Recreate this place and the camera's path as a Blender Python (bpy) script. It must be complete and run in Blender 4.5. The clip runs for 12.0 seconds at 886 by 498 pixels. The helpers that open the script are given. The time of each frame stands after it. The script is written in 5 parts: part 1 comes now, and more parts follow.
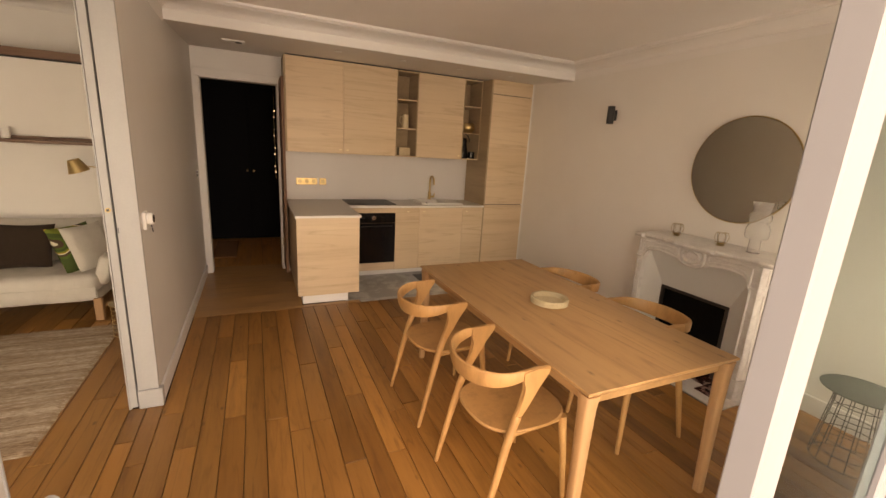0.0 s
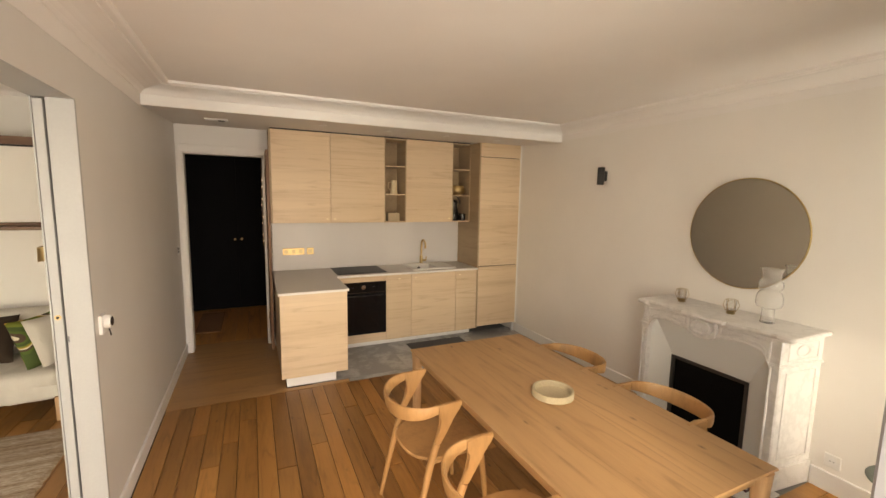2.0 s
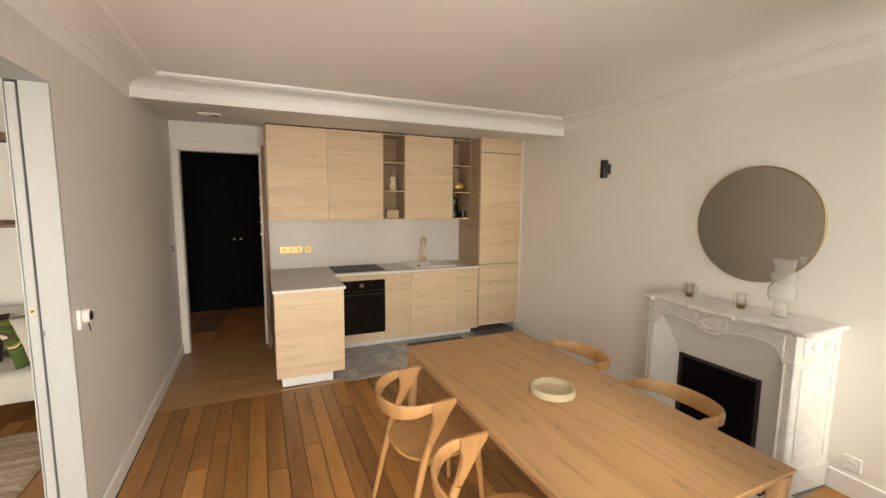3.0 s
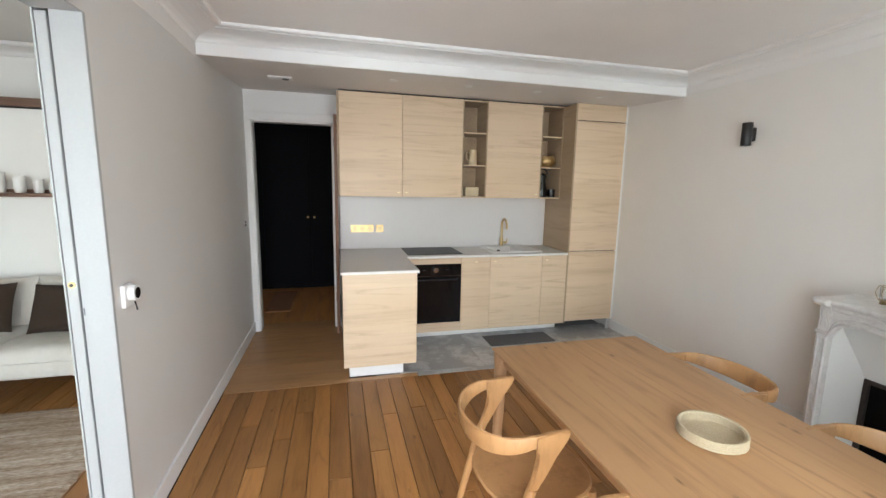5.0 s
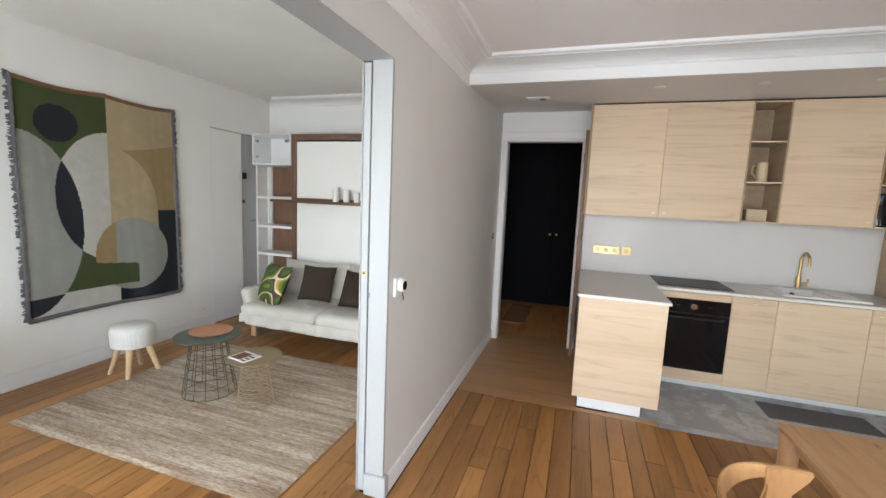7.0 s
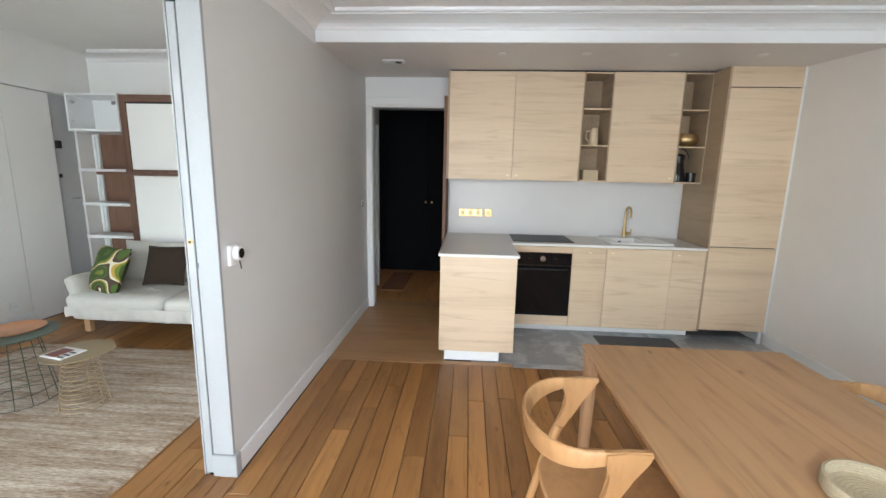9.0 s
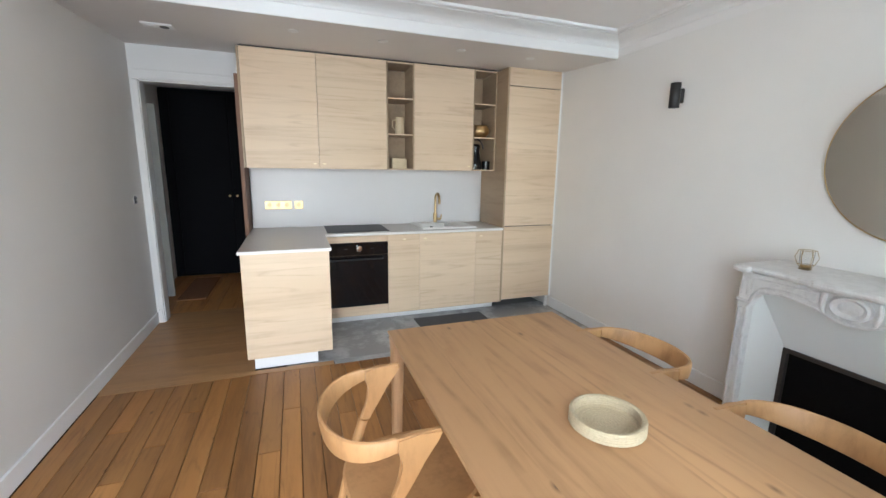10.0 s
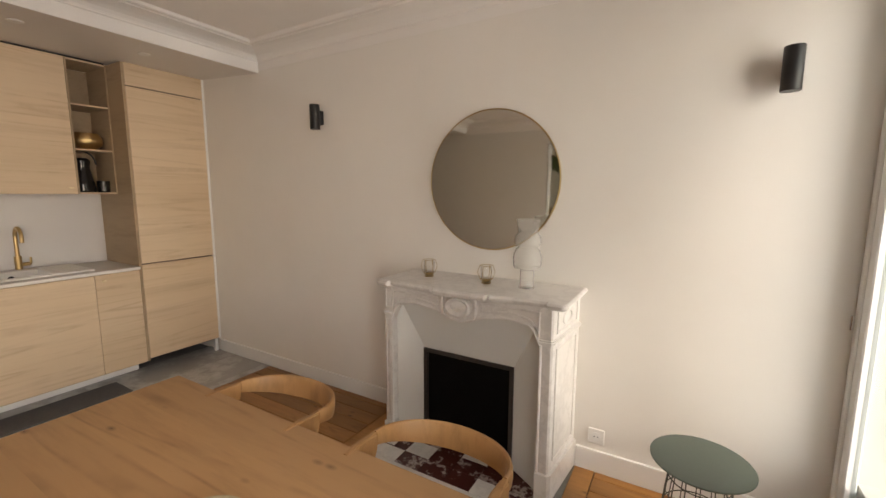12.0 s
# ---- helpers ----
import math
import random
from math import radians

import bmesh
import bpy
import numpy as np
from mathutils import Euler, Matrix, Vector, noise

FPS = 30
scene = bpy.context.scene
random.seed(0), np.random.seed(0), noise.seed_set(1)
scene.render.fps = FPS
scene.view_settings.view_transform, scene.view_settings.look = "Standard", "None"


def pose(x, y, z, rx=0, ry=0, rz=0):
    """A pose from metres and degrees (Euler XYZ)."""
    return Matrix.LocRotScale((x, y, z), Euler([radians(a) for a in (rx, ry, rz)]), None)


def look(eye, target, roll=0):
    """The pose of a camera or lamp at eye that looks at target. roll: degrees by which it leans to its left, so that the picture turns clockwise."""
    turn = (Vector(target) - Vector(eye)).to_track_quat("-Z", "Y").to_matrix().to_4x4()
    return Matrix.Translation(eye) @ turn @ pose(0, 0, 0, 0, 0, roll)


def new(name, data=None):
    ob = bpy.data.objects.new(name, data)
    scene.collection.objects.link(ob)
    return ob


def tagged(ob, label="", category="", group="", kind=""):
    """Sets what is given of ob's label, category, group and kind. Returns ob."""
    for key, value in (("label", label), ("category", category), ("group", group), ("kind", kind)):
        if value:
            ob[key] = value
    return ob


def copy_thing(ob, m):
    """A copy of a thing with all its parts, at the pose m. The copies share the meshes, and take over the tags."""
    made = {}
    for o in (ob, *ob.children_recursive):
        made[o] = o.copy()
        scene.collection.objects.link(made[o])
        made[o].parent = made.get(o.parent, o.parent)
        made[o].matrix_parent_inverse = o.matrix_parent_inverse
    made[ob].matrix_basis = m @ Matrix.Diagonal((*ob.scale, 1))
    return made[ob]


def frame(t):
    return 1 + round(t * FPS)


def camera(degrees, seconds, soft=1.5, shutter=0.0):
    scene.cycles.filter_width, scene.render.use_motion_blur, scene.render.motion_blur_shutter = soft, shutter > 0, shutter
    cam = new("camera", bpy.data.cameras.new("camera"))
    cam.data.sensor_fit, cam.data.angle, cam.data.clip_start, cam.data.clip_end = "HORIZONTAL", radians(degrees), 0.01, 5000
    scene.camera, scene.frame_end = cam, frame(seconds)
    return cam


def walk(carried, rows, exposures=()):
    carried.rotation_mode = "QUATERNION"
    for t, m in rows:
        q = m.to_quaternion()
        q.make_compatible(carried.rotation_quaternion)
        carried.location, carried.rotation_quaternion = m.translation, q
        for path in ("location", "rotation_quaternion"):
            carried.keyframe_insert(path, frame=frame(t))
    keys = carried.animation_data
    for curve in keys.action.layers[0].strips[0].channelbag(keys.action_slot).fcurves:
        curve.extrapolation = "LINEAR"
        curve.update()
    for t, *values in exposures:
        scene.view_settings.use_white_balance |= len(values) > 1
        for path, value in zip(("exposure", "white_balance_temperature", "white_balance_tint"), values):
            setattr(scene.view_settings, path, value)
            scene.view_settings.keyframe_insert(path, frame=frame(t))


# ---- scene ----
cam = camera(93.9, 12.0)
PATH = [
    (0, (0.595, -4.141, 1.614), (1.404, -2.374, 1.146), 3.3),
    (0.5, (0.643, -4.019, 1.645), (1.414, -2.232, 1.184), 3.3),
    (1, (0.667, -3.934, 1.69), (1.485, -2.15, 1.305), 2.9),
    (1.5, (0.705, -3.937, 1.754), (1.532, -2.141, 1.456), 1.9),
    (2, (0.733, -3.948, 1.8), (1.564, -2.145, 1.556), 1.0),
    (2.5, (0.822, -3.94, 1.764), (1.638, -2.128, 1.545), 0.6),
    (4.5, (0.846, -3.494, 1.64), (1.575, -1.657, 1.335), 1.2),
    (5, (0.891, -3.348, 1.619), (1.387, -1.435, 1.316), 1.1),
    (5.5, (0.925, -3.257, 1.597), (1.042, -1.279, 1.328), 1.6),
    (6, (0.917, -3.237, 1.6), (0.62, -1.274, 1.35), 2.3),
    (6.5, (0.874, -3.271, 1.603), (0.26, -1.383, 1.369), 2.5),
    (8.5, (1.023, -3.251, 1.531), (0.585, -1.325, 1.215), 1.4),
    (9, (1.14, -3.235, 1.525), (1.024, -1.269, 1.175), 1.2),
    (9.5, (1.228, -3.186, 1.519), (1.494, -1.239, 1.145), 0.9),
    (10, (1.319, -3.167, 1.502), (1.981, -1.318, 1.126), 0.8),
    (10.5, (1.409, -3.151, 1.5), (2.461, -1.49, 1.132), 0.7),
    (11, (1.493, -3.139, 1.495), (2.855, -1.713, 1.16), 0.4),
    (11.5, (1.589, -3.117, 1.501), (3.165, -1.923, 1.198), 0.2),
    (12, (1.752, -3.127, 1.511), (3.474, -2.113, 1.241), 0.2),
]
EXPOSURES = [(0, 0.25, 12000, 31), (0.5, 0.48, 10700, 26.5), (1.0, 0.62, 10200, 24), (2.7, 0.76, 9200, 20), (4.3, 0.98, 6600, 13), (6.7, 1.07, 6500, 15), (9.5, 1.1, 6200, 12), (10.5, 1.25, 6050, 12), (11.2, 0.7, 7900, 19), (12, 0.46, 8500, 24)]
walk(cam, [(t, look(eye, target, roll)) for t, eye, target, roll in PATH], EXPOSURES)


# ---- light ----
SUN_EL, SUN_AZ = radians(40), radians(198)
world = bpy.data.worlds.new("sky")
scene.world = world
world.use_nodes = True
wn = world.node_tree
sky = wn.nodes.new("ShaderNodeTexSky")
sky.sky_type, sky.sun_disc = "NISHITA", False
sky.sun_elevation, sky.sun_rotation = SUN_EL, SUN_AZ
wn.nodes["Background"].inputs["Strength"].default_value = 0.22
wn.links.new(sky.outputs[0], wn.nodes["Background"].inputs[0])


def sun(strength, angle, direction, colour):
    d = bpy.data.lights.new("sun", "SUN")
    d.energy, d.angle, d.color = strength, radians(angle), colour
    ob = new("sun", d)
    ob.matrix_world = look(Vector((0, 0, 8)) - Vector(direction) * 6, (0, 0, 8))
    return ob


def window_lamp(name, at, width, height, watts, colour, tilt=0.0):
    d = bpy.data.lights.new(name, "AREA")
    d.shape, d.size, d.size_y, d.energy, d.color = "RECTANGLE", width, height, watts, colour
    ob = new(name, d)
    ob.matrix_world = look(at, (at[0], at[1] + 1, at[2] - tilt))
    return ob


sun(0.5, 20, (0.22, 0.66, -0.58), (1.0, 0.95, 0.88))
window_lamp("sky_lamp", (-0.4, -6.6, 1.2), 9.0, 4.6, 450, (0.86, 0.93, 1.0), -0.05)


# ---- materials ----
def base_material(name, rough=0.5, metal=0.0):
    m = bpy.data.materials.new(name)
    m.use_nodes = True
    b = m.node_tree.nodes["Principled BSDF"]
    b.inputs["Roughness"].default_value, b.inputs["Metallic"].default_value = rough, metal
    return m, m.node_tree, b


def noise_node(t, vec, scale, detail=4.0, rough=0.55, stretch=(1, 1, 1)):
    mp = t.nodes.new("ShaderNodeMapping")
    mp.inputs["Scale"].default_value = stretch
    t.links.new(vec, mp.inputs["Vector"])
    n = t.nodes.new("ShaderNodeTexNoise")
    n.inputs["Scale"].default_value, n.inputs["Detail"].default_value, n.inputs["Roughness"].default_value = scale, detail, rough
    t.links.new(mp.outputs[0], n.inputs["Vector"])
    return n.outputs["Fac"]


def ramp(t, fac, stops):
    r = t.nodes.new("ShaderNodeValToRGB")
    e = r.color_ramp.elements
    while len(e) < len(stops):
        e.new(0.5)
    for k, (p, c) in enumerate(stops):
        e[k].position, e[k].color = p, (*c, 1)
    t.links.new(fac, r.inputs[0])
    return r.outputs["Color"]


def mix(t, a, b, fac, kind="MIX"):
    m = t.nodes.new("ShaderNodeMix")
    m.data_type, m.blend_type = "RGBA", kind
    for sock, v in ((m.inputs[6], a), (m.inputs[7], b), (m.inputs[0], fac)):
        if hasattr(v, "links"):
            t.links.new(v, sock)
        elif sock.type == "RGBA":
            sock.default_value = (*v, 1)
        else:
            sock.default_value = v
    return m.outputs[2]


def bump(t, b, height, strength, distance=0.01):
    n = t.nodes.new("ShaderNodeBump")
    n.inputs["Strength"].default_value, n.inputs["Distance"].default_value = strength, distance
    t.links.new(height, n.inputs["Height"])
    t.links.new(n.outputs[0], b.inputs["Normal"])


def coords(t, spread=0.0):
    """Object coordinates, moved by the object's random number."""
    c = t.nodes.new("ShaderNodeTexCoord")
    if not spread:
        return c.outputs["Object"], None
    info = t.nodes.new("ShaderNodeObjectInfo")
    mul = t.nodes.new("ShaderNodeVectorMath")
    mul.operation = "SCALE"
    mul.inputs[0].default_value = (spread, spread * 0.7, spread * 1.3)
    t.links.new(info.outputs["Random"], mul.inputs["Scale"])
    add = t.nodes.new("ShaderNodeVectorMath")
    t.links.new(c.outputs["Object"], add.inputs[0])
    t.links.new(mul.outputs[0], add.inputs[1])
    return add.outputs[0], info.outputs["Random"]


def paint(name, colour, rough=0.6, grain=180.0, relief=0.05, vary=0.05):
    m, t, b = base_material(name, rough)
    v, _ = coords(t)
    big = noise_node(t, v, 1.7, 3)
    dark = tuple(c * (1 - vary) for c in colour)
    t.links.new(ramp(t, big, [(0.3, dark), (0.7, colour)]), b.inputs["Base Color"])
    bump(t, b, noise_node(t, v, grain, 2), relief, 0.002)
    return m


def wood(name, light, mid, dark, stretch, scale=6.0, rough=0.45, relief=0.15, spread=7.0, tone=0.25, knots=False, figure=0.0, cloud=1.0):
    """stretch: small along the grain."""
    m, t, b = base_material(name, rough)
    v, rnd = coords(t, spread)
    wide = noise_node(t, v, scale * 0.45, 3, 0.5, stretch)
    fine = noise_node(t, v, scale * 5, 5, 0.6, stretch)
    veins = noise_node(t, v, scale * 1.2, 6, 0.7, stretch)
    col = ramp(t, wide, [(0.3, mid), (0.7, light)])
    col = mix(t, col, dark, ramp(t, veins, [(0.5, (0, 0, 0)), (0.72, (0.75 * cloud,) * 3)]))
    col = mix(t, col, dark, ramp(t, fine, [(0.52, (0, 0, 0)), (0.75, (0.38 * cloud,) * 3)]))
    if figure:
        lines = noise_node(t, v, scale * 0.55, 3, 0.45, stretch)
        band = ramp(t, lines, [(0.335, (0, 0, 0)), (0.345, (figure,) * 3), (0.357, (0, 0, 0)), (0.425, (0, 0, 0)), (0.435, (figure * 0.8,) * 3), (0.447, (0, 0, 0)), (0.505, (0, 0, 0)), (0.515, (figure,) * 3), (0.530, (0, 0, 0)), (0.595, (0, 0, 0)), (0.606, (figure * 0.8,) * 3), (0.62, (0, 0, 0))])
        broken = ramp(t, noise_node(t, v, 5.0, 3, 0.6), [(0.42, (0.2,) * 3), (0.64, (1, 1, 1))])
        col = mix(t, col, dark, mix(t, band, broken, 1.0, "MULTIPLY"))
    if knots:
        vor = t.nodes.new("ShaderNodeTexVoronoi")
        mp = t.nodes.new("ShaderNodeMapping")
        mp.inputs["Scale"].default_value = tuple(3.1 if s > 0.5 else 0.9 for s in stretch) if stretch[0] < 0.5 else (1.7, 0.8, 1.0)
        t.links.new(v, mp.inputs["Vector"])
        t.links.new(mp.outputs[0], vor.inputs["Vector"])
        col = mix(t, col, tuple(c * 0.45 for c in dark), ramp(t, vor.outputs["Distance"], [(0.015, (0.8, 0.8, 0.8)), (0.04, (0.5, 0.5, 0.5)), (0.11, (0, 0, 0))]))
    hue = t.nodes.new("ShaderNodeHueSaturation")
    rr = t.nodes.new("ShaderNodeMapRange")
    rr.inputs["To Min"].default_value, rr.inputs["To Max"].default_value = 1 - tone, 1 + tone
    t.links.new(rnd, rr.inputs["Value"])
    t.links.new(rr.outputs[0], hue.inputs["Value"])
    t.links.new(col, hue.inputs["Color"])
    t.links.new(hue.outputs[0], b.inputs["Base Color"])
    g = t.nodes.new("ShaderNodeMapRange")
    g.inputs["To Min"].default_value, g.inputs["To Max"].default_value = rough - 0.08, rough + 0.14
    t.links.new(wide, g.inputs["Value"])
    t.links.new(g.outputs[0], b.inputs["Roughness"])
    bump(t, b, fine, relief, 0.002)
    return m


def marble(name, base, vein, scale=3.0, rough=0.25, sharp=(0.47, 0.53), amount=0.7):
    m, t, b = base_material(name, rough)
    v, _ = coords(t, 3.0)
    warp = noise_node(t, v, scale, 8, 0.65)
    cloud = noise_node(t, v, scale * 0.6, 4)
    lo, hi = sharp
    veins = ramp(t, warp, [(lo - 0.05, (0, 0, 0)), ((lo + hi) / 2, (amount,) * 3), (hi + 0.05, (0, 0, 0))])
    col = mix(t, tuple(c * 0.9 for c in base), base, cloud)
    t.links.new(mix(t, col, vein, veins), b.inputs["Base Color"])
    bump(t, b, cloud, 0.03, 0.005)
    return m


def metal(name, colour, rough=0.3):
    m, t, b = base_material(name, rough, 1.0)
    b.inputs["Base Color"].default_value = (*colour, 1)
    v, _ = coords(t)
    bump(t, b, noise_node(t, v, 90, 3), 0.04, 0.001)
    return m


def plain(name, colour, rough=0.5, vary=0.15, relief=0.1, grain=60):
    m, t, b = base_material(name, rough)
    v, _ = coords(t)
    n = noise_node(t, v, grain, 3)
    t.links.new(ramp(t, n, [(0.3, tuple(c * (1 - vary) for c in colour)), (0.7, colour)]), b.inputs["Base Color"])
    bump(t, b, n, relief, 0.002)
    return m


def cloth(name, colour, thread=420.0, vary=0.12, relief=0.35):
    m, t, b = base_material(name, 0.95)
    v, _ = coords(t)
    w1, w2 = t.nodes.new("ShaderNodeTexWave"), t.nodes.new("ShaderNodeTexWave")
    w2.bands_direction = "Z"
    for w in (w1, w2):
        w.inputs["Scale"].default_value = thread / 6.28
        w.inputs["Distortion"].default_value = 0.6
        t.links.new(v, w.inputs["Vector"])
    weave = mix(t, w1.outputs["Color"], w2.outputs["Color"], 0.5)
    soft = noise_node(t, v, 14, 4)
    col = ramp(t, soft, [(0.3, tuple(c * (1 - vary) for c in colour)), (0.7, colour)])
    t.links.new(mix(t, col, tuple(c * 0.8 for c in colour), weave), b.inputs["Base Color"])
    bump(t, b, weave, relief, 0.001)
    return m


def clear_glass(name, tint=(0.95, 0.97, 0.96), rough=0.02):
    m, t, b = base_material(name, rough)
    b.inputs["Base Color"].default_value = (*tint, 1)
    b.inputs["Transmission Weight"].default_value, b.inputs["IOR"].default_value = 1.0, 1.45
    return m


def glow(name, colour, strength):
    m, t, b = base_material(name, 0.5)
    b.inputs["Emission Color"].default_value, b.inputs["Emission Strength"].default_value = (*colour, 1), strength
    return m


WALL = paint("wall_paint", (0.83, 0.80, 0.755), 0.75, 220, 0.08, 0.04)
# Satin wall paint, colour lowered because this wall catches less daylight.
PARTITION_SHADED = paint("satin_partition_shaded", (0.70, 0.68, 0.65), 0.42, 220, 0.06, 0.04)
pt = PARTITION_SHADED.node_tree
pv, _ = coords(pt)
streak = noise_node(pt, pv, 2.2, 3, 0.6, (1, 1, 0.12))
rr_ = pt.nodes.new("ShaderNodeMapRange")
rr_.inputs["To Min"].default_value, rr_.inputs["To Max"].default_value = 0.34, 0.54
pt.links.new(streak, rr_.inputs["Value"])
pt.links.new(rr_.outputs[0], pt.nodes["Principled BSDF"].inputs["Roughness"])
LIVING_WALL = paint("living_wall_paint", (0.82, 0.79, 0.745), 0.75, 220, 0.08, 0.04)
CEILING = paint("ceiling_paint", (0.85, 0.82, 0.79), 0.8, 160, 0.06, 0.04)
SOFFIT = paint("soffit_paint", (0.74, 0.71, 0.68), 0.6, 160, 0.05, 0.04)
TRIM = paint("white_trim_paint", (0.80, 0.795, 0.78), 0.4, 90, 0.05, 0.03)
# White frames, greyed in colour to take down the daylight on them.
FRAME_DIMMED = paint("window_frame_paint", (0.36, 0.375, 0.395), 0.3, 60, 0.04, 0.03)
FLOOR_OAK = wood("floor_oak", (0.41, 0.195, 0.060), (0.27, 0.118, 0.033), (0.12, 0.045, 0.012), (1, 0.10, 1), 9, 0.36, 0.3, 9.0, 0.24, True, 0.5, 0.7)
FLOOR_GAP = plain("floor_gap_dirt", (0.012, 0.007, 0.004), 0.95)
HALL_OAK = wood("hall_fine_oak", (0.44, 0.245, 0.105), (0.385, 0.21, 0.088), (0.25, 0.122, 0.05), (0.12, 1, 1), 14, 0.34, 0.1, 5.0, 0.03)
# Hall oak with warm light put into its colour, brighter and more orange.
HALL_LIT = wood("hall_oak_lit", (0.62, 0.30, 0.095), (0.52, 0.24, 0.075), (0.25, 0.11, 0.04), (1, 0.12, 1), 10, 0.35, 0.1, 5.0, 0.08)
TABLE_OAK = wood("table_oak", (0.51, 0.298, 0.145), (0.425, 0.24, 0.112), (0.20, 0.098, 0.040), (1, 0.09, 1), 5, 0.38, 0.10, 6.0, 0.14, True, 0.55, 0.65)
LEG_OAK = wood("leg_oak", (0.50, 0.30, 0.16), (0.44, 0.25, 0.125), (0.30, 0.16, 0.075), (1, 1, 0.08), 10, 0.42, 0.1, 6.0, 0.05)
CHAIR_OAK = wood("chair_oak", (0.52, 0.29, 0.125), (0.44, 0.235, 0.095), (0.27, 0.14, 0.058), (0.5, 0.5, 0.16), 12, 0.4, 0.08, 6.0, 0.05)
CABINET = wood("cabinet_light_oak", (0.72, 0.56, 0.395), (0.655, 0.495, 0.335), (0.44, 0.295, 0.18), (0.05, 1, 1), 7, 0.42, 0.08, 8.0, 0.05, False, 0.5, 0.6)
# Same light oak, darkened in colour for shaded sides and shelf insides.
CABINET_SHADED = wood("cabinet_oak_shaded", (0.42, 0.31, 0.20), (0.37, 0.27, 0.17), (0.27, 0.19, 0.12), (1, 0.10, 1), 8, 0.5, 0.08, 8.0, 0.03)
WALNUT = wood("walnut", (0.20, 0.105, 0.065), (0.16, 0.08, 0.05), (0.08, 0.04, 0.025), (1, 1, 0.08), 9, 0.45, 0.1, 6.0, 0.06)
WALNUT_H = wood("walnut_board", (0.20, 0.105, 0.065), (0.16, 0.08, 0.05), (0.08, 0.04, 0.025), (0.08, 1, 1), 9, 0.45, 0.1, 6.0, 0.06)
DOOR_BROWN = wood("door_edge_brown", (0.17, 0.085, 0.045), (0.13, 0.06, 0.035), (0.07, 0.03, 0.02), (1, 1, 0.08), 9, 0.5, 0.1)
PALE_WOOD = wood("pale_beech", (0.62, 0.44, 0.27), (0.56, 0.38, 0.22), (0.42, 0.27, 0.15), (1, 1, 0.1), 10, 0.5, 0.08)
NAVY = plain("near_black_paint", (0.0035, 0.004, 0.006), 0.75, 0.1, 0.05, 40)
NAVY.node_tree.nodes["Principled BSDF"].inputs["Specular IOR Level"].default_value = 0.15
WORKTOP = plain("worktop_stone", (0.56, 0.52, 0.475), 0.33, 0.06, 0.03, 500)
WORKTOP_EDGE = plain("worktop_edge_white", (0.78, 0.76, 0.72), 0.4, 0.03, 0.02, 200)
SPLASH = paint("backsplash_satin", (0.62, 0.60, 0.59), 0.32, 60, 0.02, 0.03)
MARBLE = marble("carrara_marble", (0.74, 0.715, 0.685), (0.42, 0.39, 0.37), 5.0, 0.30, (0.491, 0.509), 0.30)
RED_MARBLE = marble("red_griotte_marble", (0.085, 0.025, 0.02), (0.55, 0.48, 0.45), 9.0, 0.15, (0.56, 0.59), 0.8)
TILE = marble("grey_marble_tile", (0.42, 0.42, 0.41), (0.68, 0.68, 0.68), 1.8, 0.26, (0.5, 0.56), 0.6)
GROUT = plain("tile_grout", (0.25, 0.25, 0.24), 0.9)
BRASS = metal("brushed_brass", (0.58, 0.42, 0.21), 0.34)
HOB_GLASS = plain("matt_hob_glass", (0.012, 0.012, 0.013), 0.35, 0.1, 0.0)
HOB_GLASS.node_tree.nodes["Principled BSDF"].inputs["Specular IOR Level"].default_value = 0.12
SOCKET_BRASS = metal("satin_socket_brass", (0.40, 0.32, 0.19), 0.5)
PULL_BRASS = metal("pale_pull_brass", (0.85, 0.74, 0.52), 0.4)
DARK_GOLD = metal("dark_gold_wire", (0.42, 0.30, 0.14), 0.3)
HALL_DOOR = plain("hall_door_gloss_paint", (0.66, 0.67, 0.64), 0.22, 0.04, 0.02, 90)
# White paint darkened in colour to hold back strong light from the south.
CASING_DIMMED = plain("white_casing_dimmed", (0.38, 0.385, 0.38), 0.45, 0.04, 0.02, 90)
GOLD_WIRE = metal("gold_wire", (0.62, 0.47, 0.27), 0.35)
COPPER = metal("copper_tray", (0.62, 0.32, 0.18), 0.5)
COPPER.node_tree.nodes["Principled BSDF"].inputs["Metallic"].default_value = 0.5
CHROME = metal("chrome", (0.75, 0.75, 0.76), 0.15)
BLACK_METAL = plain("black_metal", (0.012, 0.012, 0.013), 0.4, 0.1, 0.03)
BLACK_GLASS = plain("black_glass", (0.006, 0.006, 0.007), 0.06, 0.05, 0.0)
SOOT = plain("firebox_soot", (0.004, 0.0035, 0.0035), 0.9, 0.3, 0.3, 20)
SOOT.node_tree.nodes["Principled BSDF"].inputs["Specular IOR Level"].default_value = 0.1
FIRE_FRAME = plain("dark_iron", (0.035, 0.028, 0.024), 0.5, 0.2, 0.1)
FIRE_PANEL = paint("fireplace_panel_paint", (0.70, 0.70, 0.67), 0.5, 60, 0.04, 0.04)
SAGE = plain("sage_green_lacquer", (0.08, 0.11, 0.088), 0.35, 0.06, 0.02)
SAGE_WIRE = plain("grey_green_wire", (0.05, 0.056, 0.045), 0.4, 0.1, 0.02)
GOLD_TOP = plain("gold_lacquer", (0.30, 0.22, 0.12), 0.35, 0.06, 0.02)
MIRROR = metal("mirror_silver", (0.62, 0.60, 0.53), 0.01)
CUP_GLASS = clear_glass("clear_cup_glass", (0.99, 0.99, 0.99))
CUP_GLASS.node_tree.nodes["Principled BSDF"].inputs["IOR"].default_value = 1.15
